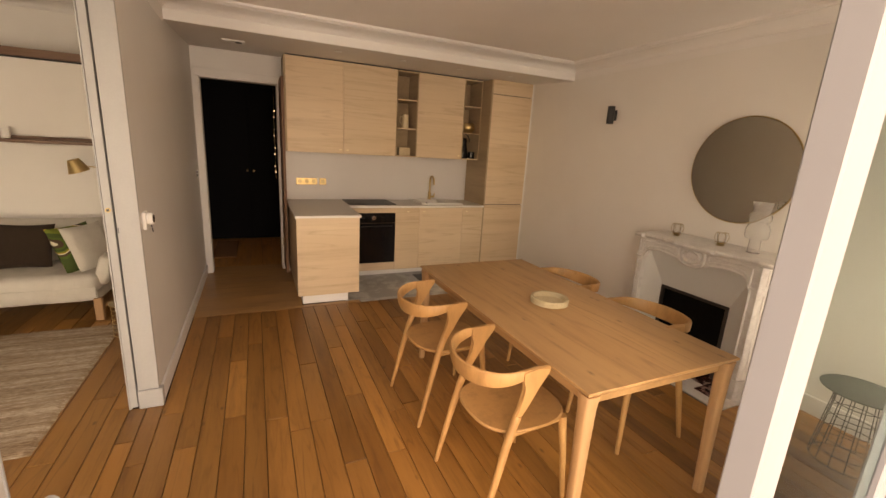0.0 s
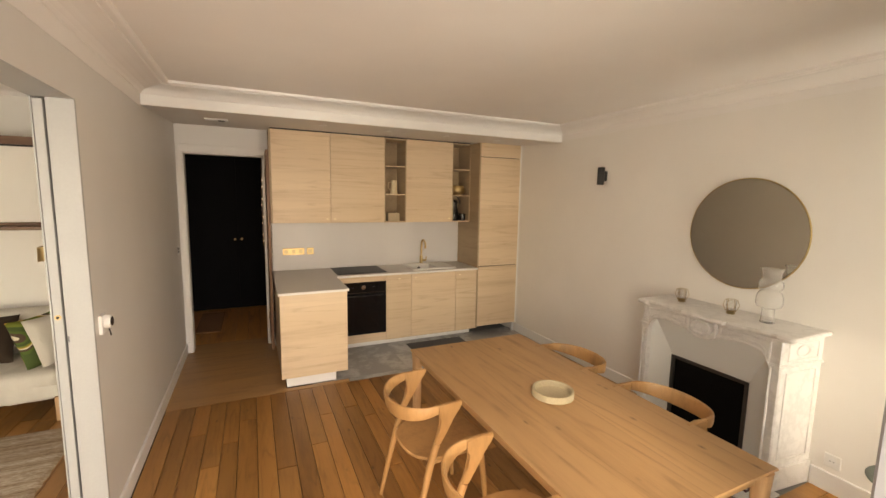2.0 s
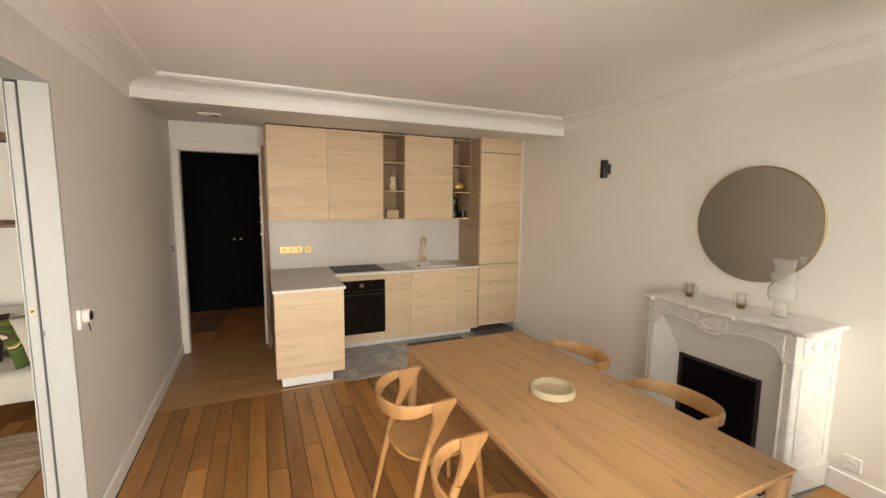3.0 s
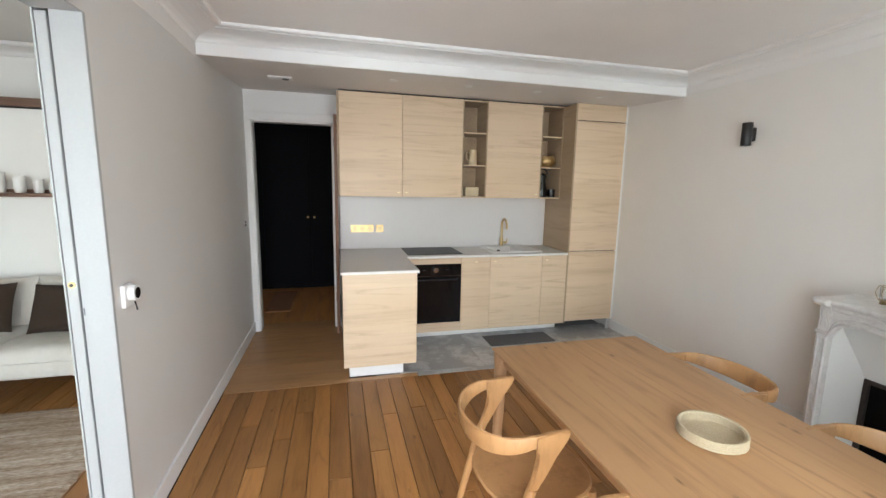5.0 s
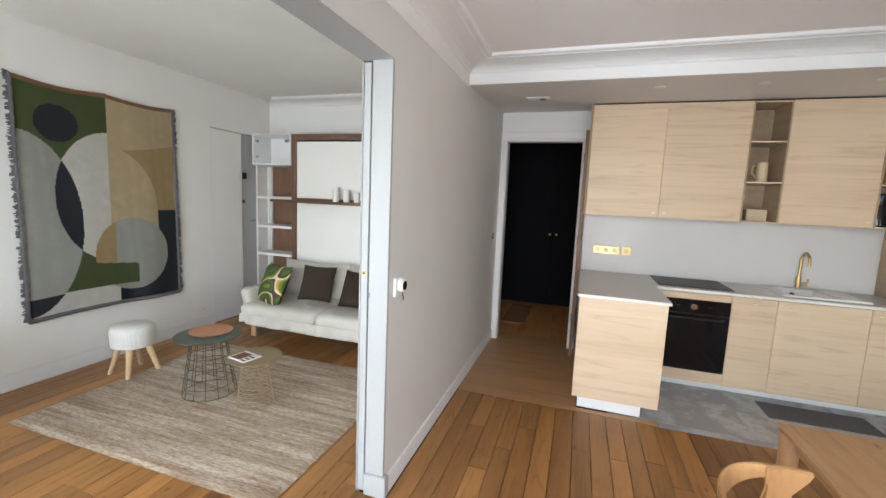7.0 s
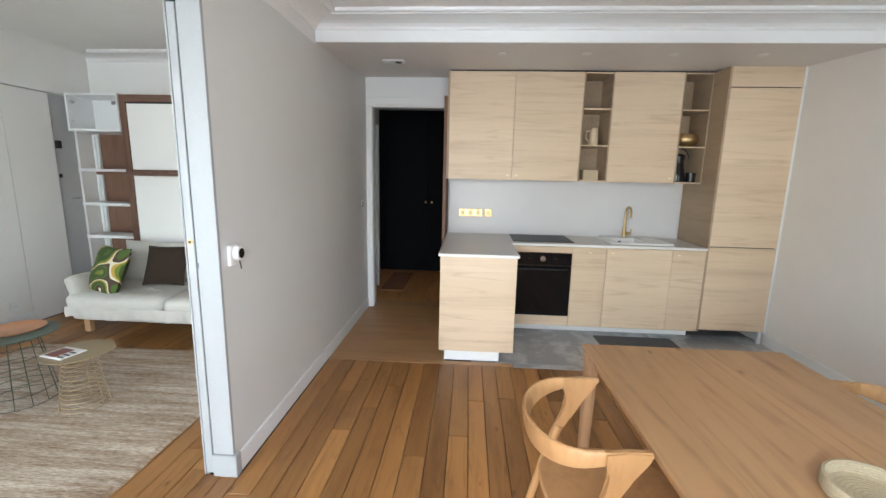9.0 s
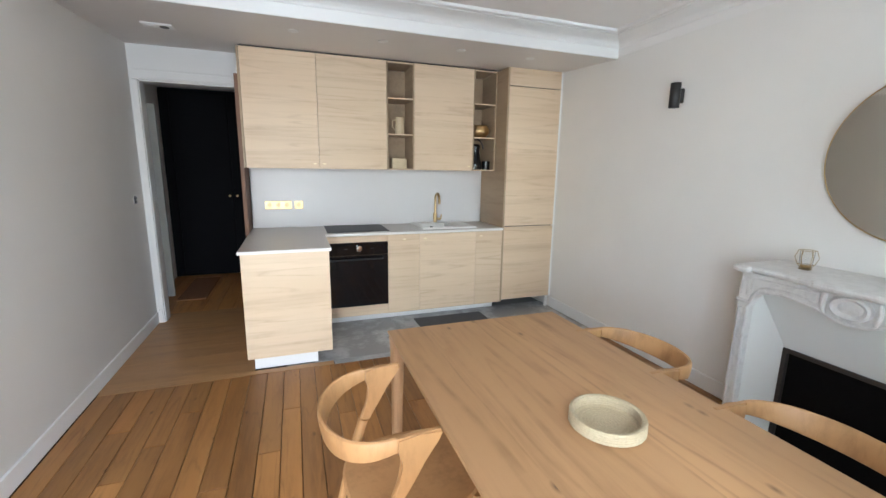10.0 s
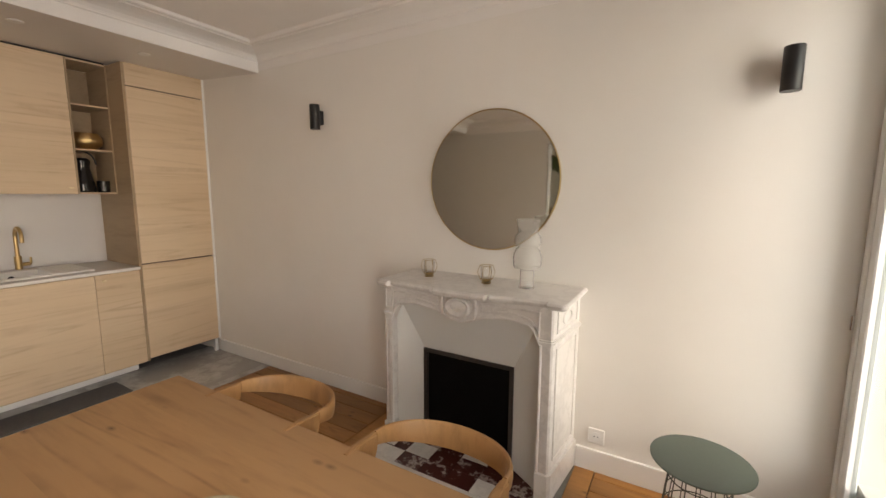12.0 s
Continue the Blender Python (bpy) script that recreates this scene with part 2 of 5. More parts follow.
# White leaf and handle; the grey offsets overly bright outdoor light.
LEAF_DIMMED = plain("white_leaf_dimmed", (0.45, 0.46, 0.47), 0.4, 0.04, 0.02, 90)
VASE_GLASS = clear_glass("pale_pressed_glass", (0.98, 0.98, 0.97), 0.05)
VASE_GLASS.node_tree.nodes["Principled BSDF"].inputs["Transmission Weight"].default_value = 0.91
VASE_GLASS.node_tree.nodes["Principled BSDF"].inputs["IOR"].default_value = 1.28
PANE = clear_glass("window_glass", (0.66, 0.78, 0.76))
PANE.node_tree.nodes["Principled BSDF"].inputs["IOR"].default_value = 1.04
SOFA_CLOTH = cloth("sofa_linen", (0.65, 0.61, 0.54))
BROWN_CLOTH = cloth("dark_brown_cushion", (0.034, 0.019, 0.010))
WOOL = cloth("stool_wool", (0.78, 0.75, 0.70), 120, 0.15, 0.8)
WHITE_CERAMIC = plain("white_ceramic", (0.76, 0.74, 0.70), 0.35, 0.04, 0.02)
BEIGE_CERAMIC = plain("beige_ceramic", (0.62, 0.50, 0.33), 0.5, 0.08, 0.03)
PLASTIC = plain("white_plastic", (0.80, 0.79, 0.76), 0.35, 0.03, 0.02)
GREY_MAT = plain("grey_mat", (0.13, 0.13, 0.135), 0.95, 0.3, 0.5, 160)
DOORMAT = plain("coir_doormat", (0.34, 0.16, 0.07), 0.95, 0.35, 0.6, 160)
SISAL = plain("coiled_straw", (0.50, 0.415, 0.275), 0.8, 0.15, 0.4, 120)
OUTSIDE = plain("outside_render", (0.45, 0.44, 0.42), 0.9, 0.1, 0.2, 20)
BULB = glow("led_glow", (1.0, 0.78, 0.5), 9)


# ---- mesh helpers ----
def thing(name, loc, label, category, group="", rot=0.0):
    ob = new(name)
    ob.empty_display_size = 0.05
    ob.matrix_basis = pose(*loc, 0, 0, rot)
    return tagged(ob, label, category, group)


def part(name, bm, material, parent, label="", smooth=False):
    me = bpy.data.meshes.new(name)
    bmesh.ops.recalc_face_normals(bm, faces=bm.faces)
    bm.to_mesh(me)
    bm.free()
    me.materials.append(material)
    if smooth:
        me.shade_smooth()
        me.set_sharp_from_angle(angle=radians(38))
    ob = new(name, me)
    ob.parent = parent
    return tagged(ob, label)


def solo(name, bm, material, loc, label, category, group="", rot=0.0, smooth=False):
    ob = part(name, bm, material, None, label, smooth)
    ob.matrix_basis = pose(*loc, 0, 0, rot)
    return tagged(ob, "", category, group)


def structure(name, bm, material, parent=None, smooth=False):
    ob = part(name, bm, material, parent, "", smooth)
    return tagged(ob, kind="structure") if parent is None else ob


def box(lo, hi, bevel=0.0, bm=None, segments=1):
    out = bm or bmesh.new()
    b = bmesh.new()
    bmesh.ops.create_cube(b, size=1)
    for v in b.verts:
        v.co = Vector([lo[k] + (v.co[k] + 0.5) * (hi[k] - lo[k]) for k in range(3)])
    if bevel:
        bmesh.ops.bevel(b, geom=b.edges[:], offset=bevel, segments=segments, affect="EDGES", profile=0.5)
    me = bpy.data.meshes.new("tmp")
    b.to_mesh(me)
    b.free()
    out.from_mesh(me)
    bpy.data.meshes.remove(me)
    return out


def loft(rings, bm=None, closed=True, cap=True):
    """Skin between rings of points."""
    bm = bm or bmesh.new()
    made = [[bm.verts.new(p) for p in ring] for ring in rings]
    n = len(made[0])
    for a, b in zip(made, made[1:]):
        for k in range(n if closed else n - 1):
            bm.faces.new((a[k], a[(k + 1) % n], b[(k + 1) % n], b[k]))
    if cap and closed:
        bm.faces.new(made[0][::-1])
        bm.faces.new(made[-1])
    return bm


def lathe(profile, sides=24, bm=None, at=(0, 0, 0)):
    """Profile: (radius, z) pairs; ends at radius 0 or open."""
    rings = [[(at[0] + max(r, 1e-4) * math.cos(2 * math.pi * k / sides), at[1] + max(r, 1e-4) * math.sin(2 * math.pi * k / sides), at[2] + z) for k in range(sides)] for r, z in profile]
    return loft(rings, bm)


def tube(points, radius, sides=8, bm=None, closed=False, flat=1.0):
    """A round bar along points; radius a number or one for each point."""
    pts = [Vector(p) for p in points]
    n = len(pts)
    rad = radius if hasattr(radius, "__len__") else [radius] * n
    rings, side = [], None
    for k, p in enumerate(pts):
        a = pts[(k - 1) % n] if closed or k else p
        b = pts[(k + 1) % n] if closed or k < n - 1 else p
        d = (b - a).normalized()
        if side is None:
            side = d.cross(Vector((0, 0, 1)) if abs(d.z) < 0.9 else Vector((1, 0, 0))).normalized()
        side = (side - d * side.dot(d)).normalized()
        up = d.cross(side)
        rings.append([p + (side * math.cos(2 * math.pi * j / sides) + up * math.sin(2 * math.pi * j / sides) * flat) * rad[k] for j in range(sides)])
    if closed:
        rings.append(rings[0])
        bm = loft(rings, bm, cap=False)
        return bm
    return loft(rings, bm)


def prism(outline, depth, axis="x", at=0.0, bm=None):
    """A polygon given in the two other axes, drawn out along axis from at to at + depth."""
    def put(u, v, w):
        return {"x": (w, u, v), "y": (u, w, v), "z": (u, v, w)}[axis]
    return loft([[put(u, v, at) for u, v in outline], [put(u, v, at + depth) for u, v in outline]], bm)


def ring_points(cx, cy, z, r, n=32):
    return [(cx + r * math.cos(2 * math.pi * k / n), cy + r * math.sin(2 * math.pi * k / n), z) for k in range(n)]


# ---- structure ----
EAST, NORTH, DOOR_Y, SOUTH, CEIL, SOFF = 3.985, 1.25, 1.38, -3.80, 2.607, 2.515
LIV_CEIL, WEST = 2.76, -3.13

# floor base under boards
structure("floor", box((WEST - 0.1, -4.9, -0.12), (EAST + 0.1, 3.5, -0.016)), FLOOR_GAP)
structure("ceiling_dining", box((-0.155, SOUTH - 0.3, CEIL), (EAST + 0.2, -0.06, CEIL + 0.2)), CEILING)
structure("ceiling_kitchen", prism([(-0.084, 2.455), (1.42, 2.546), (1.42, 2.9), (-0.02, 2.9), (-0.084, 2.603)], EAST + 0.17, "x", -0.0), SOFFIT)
structure("ceiling_living", box((WEST - 0.2, SOUTH - 0.3, LIV_CEIL), (-0.155, 1.6, LIV_CEIL + 0.2)), LIVING_WALL)
structure("ceiling_hall", box((-0.6, 1.5, 2.5), (1.3, 3.6, 2.65)), CEILING)
structure("beam_face", box((0.0, -0.095, 2.455), (EAST, -0.084, 2.605)), TRIM)
structure("wall_east", box((EAST, SOUTH - 0.3, -0.1), (EAST + 0.2, 1.6, 2.95)), WALL)
bm = box((0.93, NORTH, -0.1), (EAST, NORTH + 0.15, 2.6))
structure("wall_kitchen_back", bm, WALL)
# door wall, with the opening of the hall
bm = box((0.0, DOOR_Y, -0.1), (0.066, DOOR_Y + 0.12, 2.7))
box((0.066, DOOR_Y, 2.25), (0.866, DOOR_Y + 0.12, 2.7), bm=bm)
box((0.866, DOOR_Y, -0.1), (0.95, DOOR_Y + 0.12, 2.7), bm=bm)
structure("wall_hall", bm, TRIM)
structure("wall_living_north", box((WEST - 0.1, DOOR_Y, -0.1), (-0.155, DOOR_Y + 0.15, 2.95)), LIVING_WALL)
structure("wall_living_west", box((WEST - 0.2, SOUTH - 0.3, -0.1), (WEST, 0.434, 2.95)), LIVING_WALL)
structure("wall_over_closet", box((WEST - 0.2, 0.434, 2.27), (WEST, 1.6, 2.95)), LIVING_WALL)
structure("wall_beside_closet", box((WEST - 0.2, 1.15, -0.1), (WEST, 1.6, 2.27)), LIVING_WALL)
structure("closet_back", box((WEST - 0.26, 0.4, -0.1), (WEST - 0.08, 1.2, 2.3)), LIVING_WALL)
# partition: solid north of the sliding opening, header over it, pier to the south
JAMB, JAMB_S, HEAD = -1.43, -2.955, 2.228
bm = box((-0.085, JAMB + 0.012, -0.1), (0.0, DOOR_Y + 0.12, 2.95))
box((-0.155, JAMB + 0.012, -0.1), (-0.1505, DOOR_Y, 2.95), bm=bm)
box((-0.155, JAMB_S, HEAD), (0.0, JAMB + 0.012, 2.95), bm=bm)
box((-0.155, SOUTH - 0.3, -0.1), (0.0, JAMB_S, 2.95), bm=bm)
structure("wall_partition", bm, PARTITION_SHADED)
# south wall with door bay and two windows
S0 = SOUTH - 0.28
bm = box((WEST, S0, -0.1), (-2.6, SOUTH, 2.95))
box((-2.6, S0, 2.35), (-0.6, SOUTH, 2.95), bm=bm)
box((-0.6, S0, -0.1), (0.1, SOUTH, 2.95), bm=bm)
box((0.1, S0, 2.35), (2.15, SOUTH, 2.95), bm=bm)
box((2.15, S0, -0.1), (3.3, SOUTH, 2.95), bm=bm)
box((3.3, S0, 2.35), (3.93, SOUTH, 2.95), bm=bm)
box((3.3, S0, -0.1), (3.93, SOUTH, 0.35), bm=bm)
box((3.93, S0, -0.1), (EAST, SOUTH, 2.95), bm=bm)
structure("wall_south", bm, WALL)
# hall beyond the door
structure("hall_wall_west", box((-0.40, 1.501, -0.1), (-0.27, 3.6, 2.6)), LIVING_WALL)
structure("hall_wall_east", box((1.1, 1.501, -0.1), (1.2, 3.6, 2.6)), LIVING_WALL)
structure("hall_wall_north", box((-0.27, 3.5, -0.1), (1.1, 3.6, 2.6)), LIVING_WALL)
structure("hall_wall_return", box((0.95, 1.42, -0.1), (1.2, 1.50, 2.6)), LIVING_WALL)
structure("balcony_slab", box((-3.5, -5.3, -0.3), (4.5, -4.901, -0.03)), OUTSIDE)


def cornice(name, points):
    """A plaster cornice run along x or y against wall and ceiling; out is the way into the room."""
    low = -0.149 if name == "cornice_beam" else -0.172 if name == "cornice_west" else -0.14 if name == "cornice_east" else -0.08
    prof = [(0, low), (0.003, low), (0.005, -0.078), (0.014, -0.074), (0.017, -0.068), (0.024, -0.060), (0.045, -0.046), (0.080, -0.036), (0.125, -0.030), (0.165, -0.0285), (0.168, -0.021), (0.178, -0.021), (0.182, -0.027), (0.200, -0.026), (0.208, -0.020), (0.211, -0.004), (0, -0.004)]
    rings = []
    for p, out in points:
        rings.append([(p[0] + out[0] * u * 1.04, p[1] + out[1] * u * 1.04, p[2] + v) for u, v in prof])
    return structure(name, loft(rings), TRIM if name == "cornice_beam" else CEILING)


cornice("cornice_beam", [((0.0, -0.0951, CEIL + 0.004), (1, -1)), ((EAST, -0.0951, CEIL + 0.004), (-1, -1))])
cornice("cornice_east", [((EAST, -0.096, CEIL + 0.0035), (-1, -1)), ((EAST, SOUTH, CEIL + 0.0035), (-1, 1))])
cornice("cornice_west", [((0.0, -0.096, CEIL + 0.0035), (1, -1)), ((0.0, SOUTH, CEIL + 0.0035), (1, 1))])
cornice("cornice_living", [((WEST, DOOR_Y, LIV_CEIL), (1, -1)), ((-0.155, DOOR_Y, LIV_CEIL), (-1, -1))])


def baseboard(name, lo, hi, side):
    """side: the axis it stands off from its wall, with its sign."""
    bm = box(lo, hi, 0.003)
    return structure(name, bm, TRIM)


baseboard("baseboard_east", (EAST - 0.016, -1.632, 0), (EAST, 0.655, 0.11), 0)
baseboard("baseboard_east", (EAST - 0.016, SOUTH + 0.07, 0), (EAST, -2.682, 0.125), 0)
baseboard("baseboard_partition", (0.0, JAMB + 0.02, 0), (0.016, DOOR_Y - 0.012, 0.105), 0)
baseboard("baseboard_partition", (0.0, SOUTH, 0), (0.016, JAMB_S - 0.02, 0.105), 0)
baseboard("baseboard_living", (WEST, SOUTH, 0), (WEST + 0.016, 0.425, 0.125), 0)
baseboard("baseboard_living", (WEST, DOOR_Y - 0.016, 0), (-0.155, DOOR_Y, 0.125), 0)

# door casing of the hall
casing = structure("door_casing", box((0.0165, DOOR_Y - 0.022, 0), (0.067, DOOR_Y, 2.247), 0.004), TRIM)
part("casing_side", box((0.862, DOOR_Y - 0.022, 0), (0.928, DOOR_Y, 2.247), 0.004), TRIM, casing)
part("casing_head", box((0.0165, DOOR_Y - 0.024, 2.25), (0.928, DOOR_Y, 2.335), 0.004), TRIM, casing)
part("door_lining", box((0.0675, DOOR_Y - 0.01, 0), (0.0735, DOOR_Y + 0.125, 2.24), 0.001), TRIM, casing)
part("door_lining", box((0.8545, DOOR_Y - 0.01, 0), (0.8615, DOOR_Y + 0.125, 2.24), 0.001), TRIM, casing)
part("door_lining", box((0.074, DOOR_Y - 0.01, 2.236), (0.854, DOOR_Y + 0.125, 2.2495), 0.001), TRIM, casing)

for nm, lo_, hi_ in (("casing_bead", (0.055, DOOR_Y - 0.029, 0.0), (0.066, DOOR_Y - 0.0225, 2.247)),
                     ("casing_bead", (0.863, DOOR_Y - 0.029, 0.0), (0.874, DOOR_Y - 0.0225, 2.247)),
                     ("casing_bead", (0.055, DOOR_Y - 0.031, 2.2505), (0.874, DOOR_Y - 0.0245, 2.262)),
                     ("casing_band", (0.0165, DOOR_Y - 0.031, 2.318), (0.928, DOOR_Y - 0.0245, 2.334)),
                     ("casing_plinth", (0.0165, DOOR_Y - 0.030, 0.0), (0.0545, DOOR_Y - 0.0225, 0.13))):
    part(nm, box(lo_, hi_, 0.002), TRIM, casing)
hall_leaf = structure("hall_door", box((-0.268, 2.25, 0.01), (-0.055, 2.29, 2.155), 0.003), HALL_DOOR)

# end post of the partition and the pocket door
post = structure("opening_casing", box((-0.102, JAMB - 0.008, 0.121), (0.003, JAMB + 0.011, HEAD - 0.0005), 0.002), CASING_DIMMED)
part("casing_foot", box((-0.105, JAMB - 0.018, 0.0), (0.021, JAMB + 0.03, 0.12), 0.004), CASING_DIMMED, post)
part("casing_side", box((-0.1575, JAMB - 0.006, 0.0), (-0.1505, JAMB + 0.0115, HEAD - 0.0005), 0.001), CASING_DIMMED, post)
part("casing_head", box((-0.157, JAMB_S + 0.012, HEAD - 0.006), (0.002, JAMB - 0.009, HEAD - 0.001), 0.001), CASING_DIMMED, post)
south_post = structure("opening_casing_south", box((-0.157, JAMB_S + 0.0005, 0.0), (0.003, JAMB_S + 0.011, HEAD - 0.008), 0.002), CASING_DIMMED)
sliding = structure("sliding_door", box((-0.1495, JAMB - 0.002, 0.008), (-0.113, -0.45, HEAD - 0.012), 0.002), CASING_DIMMED)
bm = tube([(-0.131, JAMB - 0.006, 1.200), (-0.131, JAMB + 0.004, 1.200)], 0.013, 16)
part("finger_pull", bm, BRASS, sliding, "round brass finger pull")
part("pull_hole", tube([(-0.131, JAMB - 0.0075, 1.200), (-0.131, JAMB - 0.003, 1.200)], 0.007, 12), BLACK_METAL, sliding, "dark hole of the pull")
part("latch", box((-0.099, JAMB - 0.0095, 1.075), (-0.094, JAMB - 0.0075, 1.105), 0.001), GREY_MAT, post, "small grey strike plate")

# cupboards at the end of the hall
for k, (a, b) in enumerate(((-0.265, -0.16), (-0.156, 0.514), (0.518, 1.095))):
    c = structure("hall_cupboard_door", box((a, 3.27, 0.02), (b, 3.295, 2.45), 0.003), NAVY)
    if k:
        x = b - 0.045 if k == 1 else a + 0.045
        part("knob", lathe([(0, -0.03), (0.012, -0.028), (0.016, -0.02), (0.014, -0.01), (0.006, -0.004), (0.006, 0.0), (0, 0.0)], 14), BRASS, c, "small round pale brass knob")
        c.children[-1].matrix_basis = pose(x + 0.004, 3.27, 1.107, -90, 0, 0)
structure("hall_cupboard_frame", box((-0.268, 3.3, 0.0), (1.098, 3.34, 2.49)), NAVY)
solo("doormat", box((0.0, 2.05, 0.0), (0.30, 3.05, 0.014), 0.004), DOORMAT, (0, 0, 0.001), "worn dark brown coir doormat on the hall floor", "mat")

# open door leaf, its edge beside the cabinets
leaf = thing("room_door", (0.896, 1.05, 0.012), "brown wooden door standing open against the side of the cabinets", "door")
part("leaf", box((-0.016, -0.115, 0.06), (0.014, 0.305, 2.27), 0.002), DOOR_BROWN, leaf)
for z_ in (0.30, 1.15, 2.0):
    part("hinge", tube([(-0.018, 0.3, z_), (-0.018, 0.3, z_ + 0.09)], 0.006, 10), CHROME, leaf, "small metal hinge")

# ---- windows ----
def window_unit(name, x0, x1, z0, z1, y, splits=1, fixed=0.045):
    root = structure(name, box((x0, y - 0.03, z1 - fixed), (x1, y + 0.03, z1), 0.004), FRAME_DIMMED)
    part("window_frame", box((x0, y - 0.03, z0), (x0 + fixed, y + 0.03, z1 - fixed), 0.004), FRAME_DIMMED, root)
    part("window_frame", box((x1 - fixed, y - 0.03, z0), (x1, y + 0.03, z1 - fixed), 0.004), FRAME_DIMMED, root)
    part("window_sill", box((x0 + fixed, y - 0.035, z0), (x1 - fixed, y + 0.035, z0 + fixed), 0.004), FRAME_DIMMED, root)
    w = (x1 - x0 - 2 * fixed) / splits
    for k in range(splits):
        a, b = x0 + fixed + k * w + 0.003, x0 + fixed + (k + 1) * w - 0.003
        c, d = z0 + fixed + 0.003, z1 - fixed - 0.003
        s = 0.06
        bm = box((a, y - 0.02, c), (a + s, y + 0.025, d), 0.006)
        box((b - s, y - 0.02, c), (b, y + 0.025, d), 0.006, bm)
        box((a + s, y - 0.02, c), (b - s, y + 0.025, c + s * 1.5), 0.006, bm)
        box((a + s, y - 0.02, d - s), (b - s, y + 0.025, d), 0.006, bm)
        part("sash", bm, FRAME_DIMMED, root)
        p = part("pane", box((a + s, y - 0.003, c + s * 1.5), (b - s, y + 0.003, d - s)), PANE, root, "clear window pane")
        p.visible_shadow = False
    return root


window_unit("window_dining", 3.3, 3.978, 0.0, 2.42, SOUTH + 0.035, 1)
window_unit("window_living", -2.6, -0.6, 0.0, 2.35, SOUTH - 0.06, 3)
window_unit("window_side_light", 1.405, 2.15, 0.0, 2.35, SOUTH + 0.025, 1)
part("hinge", tube([(3.972, SOUTH + 0.072, 0.97), (3.972, SOUTH + 0.072, 1.03)], 0.007, 10), CHROME, bpy.data.objects["window_dining"], "small chrome hinge")
# The same white frames without the darkening, for this window only.
DINING_FRAME = paint("white_frame_paint", (0.78, 0.78, 0.77), 0.35, 60, 0.04, 0.03)
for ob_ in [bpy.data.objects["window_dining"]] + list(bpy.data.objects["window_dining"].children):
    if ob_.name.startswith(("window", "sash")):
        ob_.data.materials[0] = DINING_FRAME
# open leaf beside the camera's way in
balcony_door = structure("balcony_door", box((0.1, SOUTH - 0.06, 2.3), (1.37, SOUTH, 2.35), 0.004), FRAME_DIMMED)
structure("threshold", box((0.1, SOUTH - 0.28, -0.016), (2.15, SOUTH, 0.004), 0.001), TRIM)


# ---- kitchen ----
BF, UF = 0.673, 0.911          # fronts of the base and of the wall cabinets
BACK = NORTH - 0.008
TOP = 0.915


def knob(parent, at, out=-1):
    bm = box((-0.004, -0.013, -0.006), (0.004, 0.0, 0.006), 0.001)
    box((-0.0145, -0.019, -0.0045), (0.0145, -0.0135, 0.0045), 0.0015, bm)
    ob = part("pull", bm, PULL_BRASS, parent, "small flat brass pull")
    ob.matrix_basis = pose(*at)
    return ob


def front(parent, name, x0, x1, z0, z1, y, thick=0.018, gap=0.0016):
    return part(name, box((x0 + gap, y, z0 + gap), (x1 - gap, y + thick, z1 - gap), 0.001), CABINET, parent)


def base_unit(x0, x1, label, knob_at=None, low=0.0):
    root = thing("base_cabinet", ((x0 + x1) / 2, BF, 0), label, "kitchen cabinet", "kitchen base cabinets")
    w = (x1 - x0) / 2
    part("body", box((-w + 0.0005, 0.019, 0.10), (w - 0.0005, BACK - BF - 0.002, TOP - 0.026 - low)), CABINET_SHADED, root)
    front(root, "door", -w, w, 0.108, TOP - 0.03, 0.0)
    if knob_at is not None:
        knob(root, (knob_at, -0.0005, TOP - 0.075))
    return root


base_unit(2.135, 2.452, "narrow light oak base cabinet with a brass knob, beside the oven", 0.0)
base_unit(2.452, 3.052, "wide light oak base cabinet under the sink", -0.25, 0.16)
base_unit(3.052, 3.352, "narrow light oak base cabinet beside the tall unit", -0.10)
oven = thing("oven_cabinet", (1.84, BF, 0), "light oak housing with a built-in black oven", "oven", "kitchen base cabinets")
part("body", box((-0.29, 0.03, 0.10), (0.294, BACK - BF - 0.002, TOP - 0.026)), CABINET_SHADED, oven)
front(oven, "top_strip", -0.29, 0.295, 0.825, TOP - 0.03, 0.0)
front(oven, "bottom_strip", -0.29, 0.295, 0.108, 0.205, 0.0)
part("oven_door", box((-0.288, -0.006, 0.207), (0.293, 0.028, 0.700), 0.003), BLACK_GLASS, oven, "black glass oven door")
pan = part("control_panel", box((-0.288, -0.004, 0.706), (0.293, 0.028, 0.823), 0.003), BLACK_GLASS, oven, "black glass control panel")
part("oven_handle", tube([(-0.24, -0.006, 0.672), (-0.24, -0.04, 0.672), (0.245, -0.04, 0.672), (0.245, -0.006, 0.672)], 0.008, 8), BLACK_METAL, oven)
d = part("dial", lathe([(0, 0), (0.028, 0), (0.026, 0.022), (0, 0.023)], 24), CHROME, pan, "round chrome dial", True)
d.matrix_basis = pose(0.02, -0.004, 0.768, 90, 0, 0)
for k in (-1, 1):
    part("display_mark", box((0.02 + k * 0.12 - 0.016, -0.0055, 0.765), (0.02 + k * 0.12 + 0.016, -0.0035, 0.769)), GREY_MAT, pan, "small pale marking")

tall = thing("tall_cabinet", (3.659, BF - 0.002, 0), "tall light oak cabinet reaching the ceiling in the corner", "kitchen cabinet")
part("body", box((-0.29, 0.03, 0.125), (0.305, BACK - BF, 2.485)), BLACK_METAL, tall, "dark inside of the joints")
part("side_panel", box((-0.309, -0.001, 0.108), (-0.2905, BACK - BF, 2.497), 0.001), CABINET_SHADED, tall, "pale oak side panel")
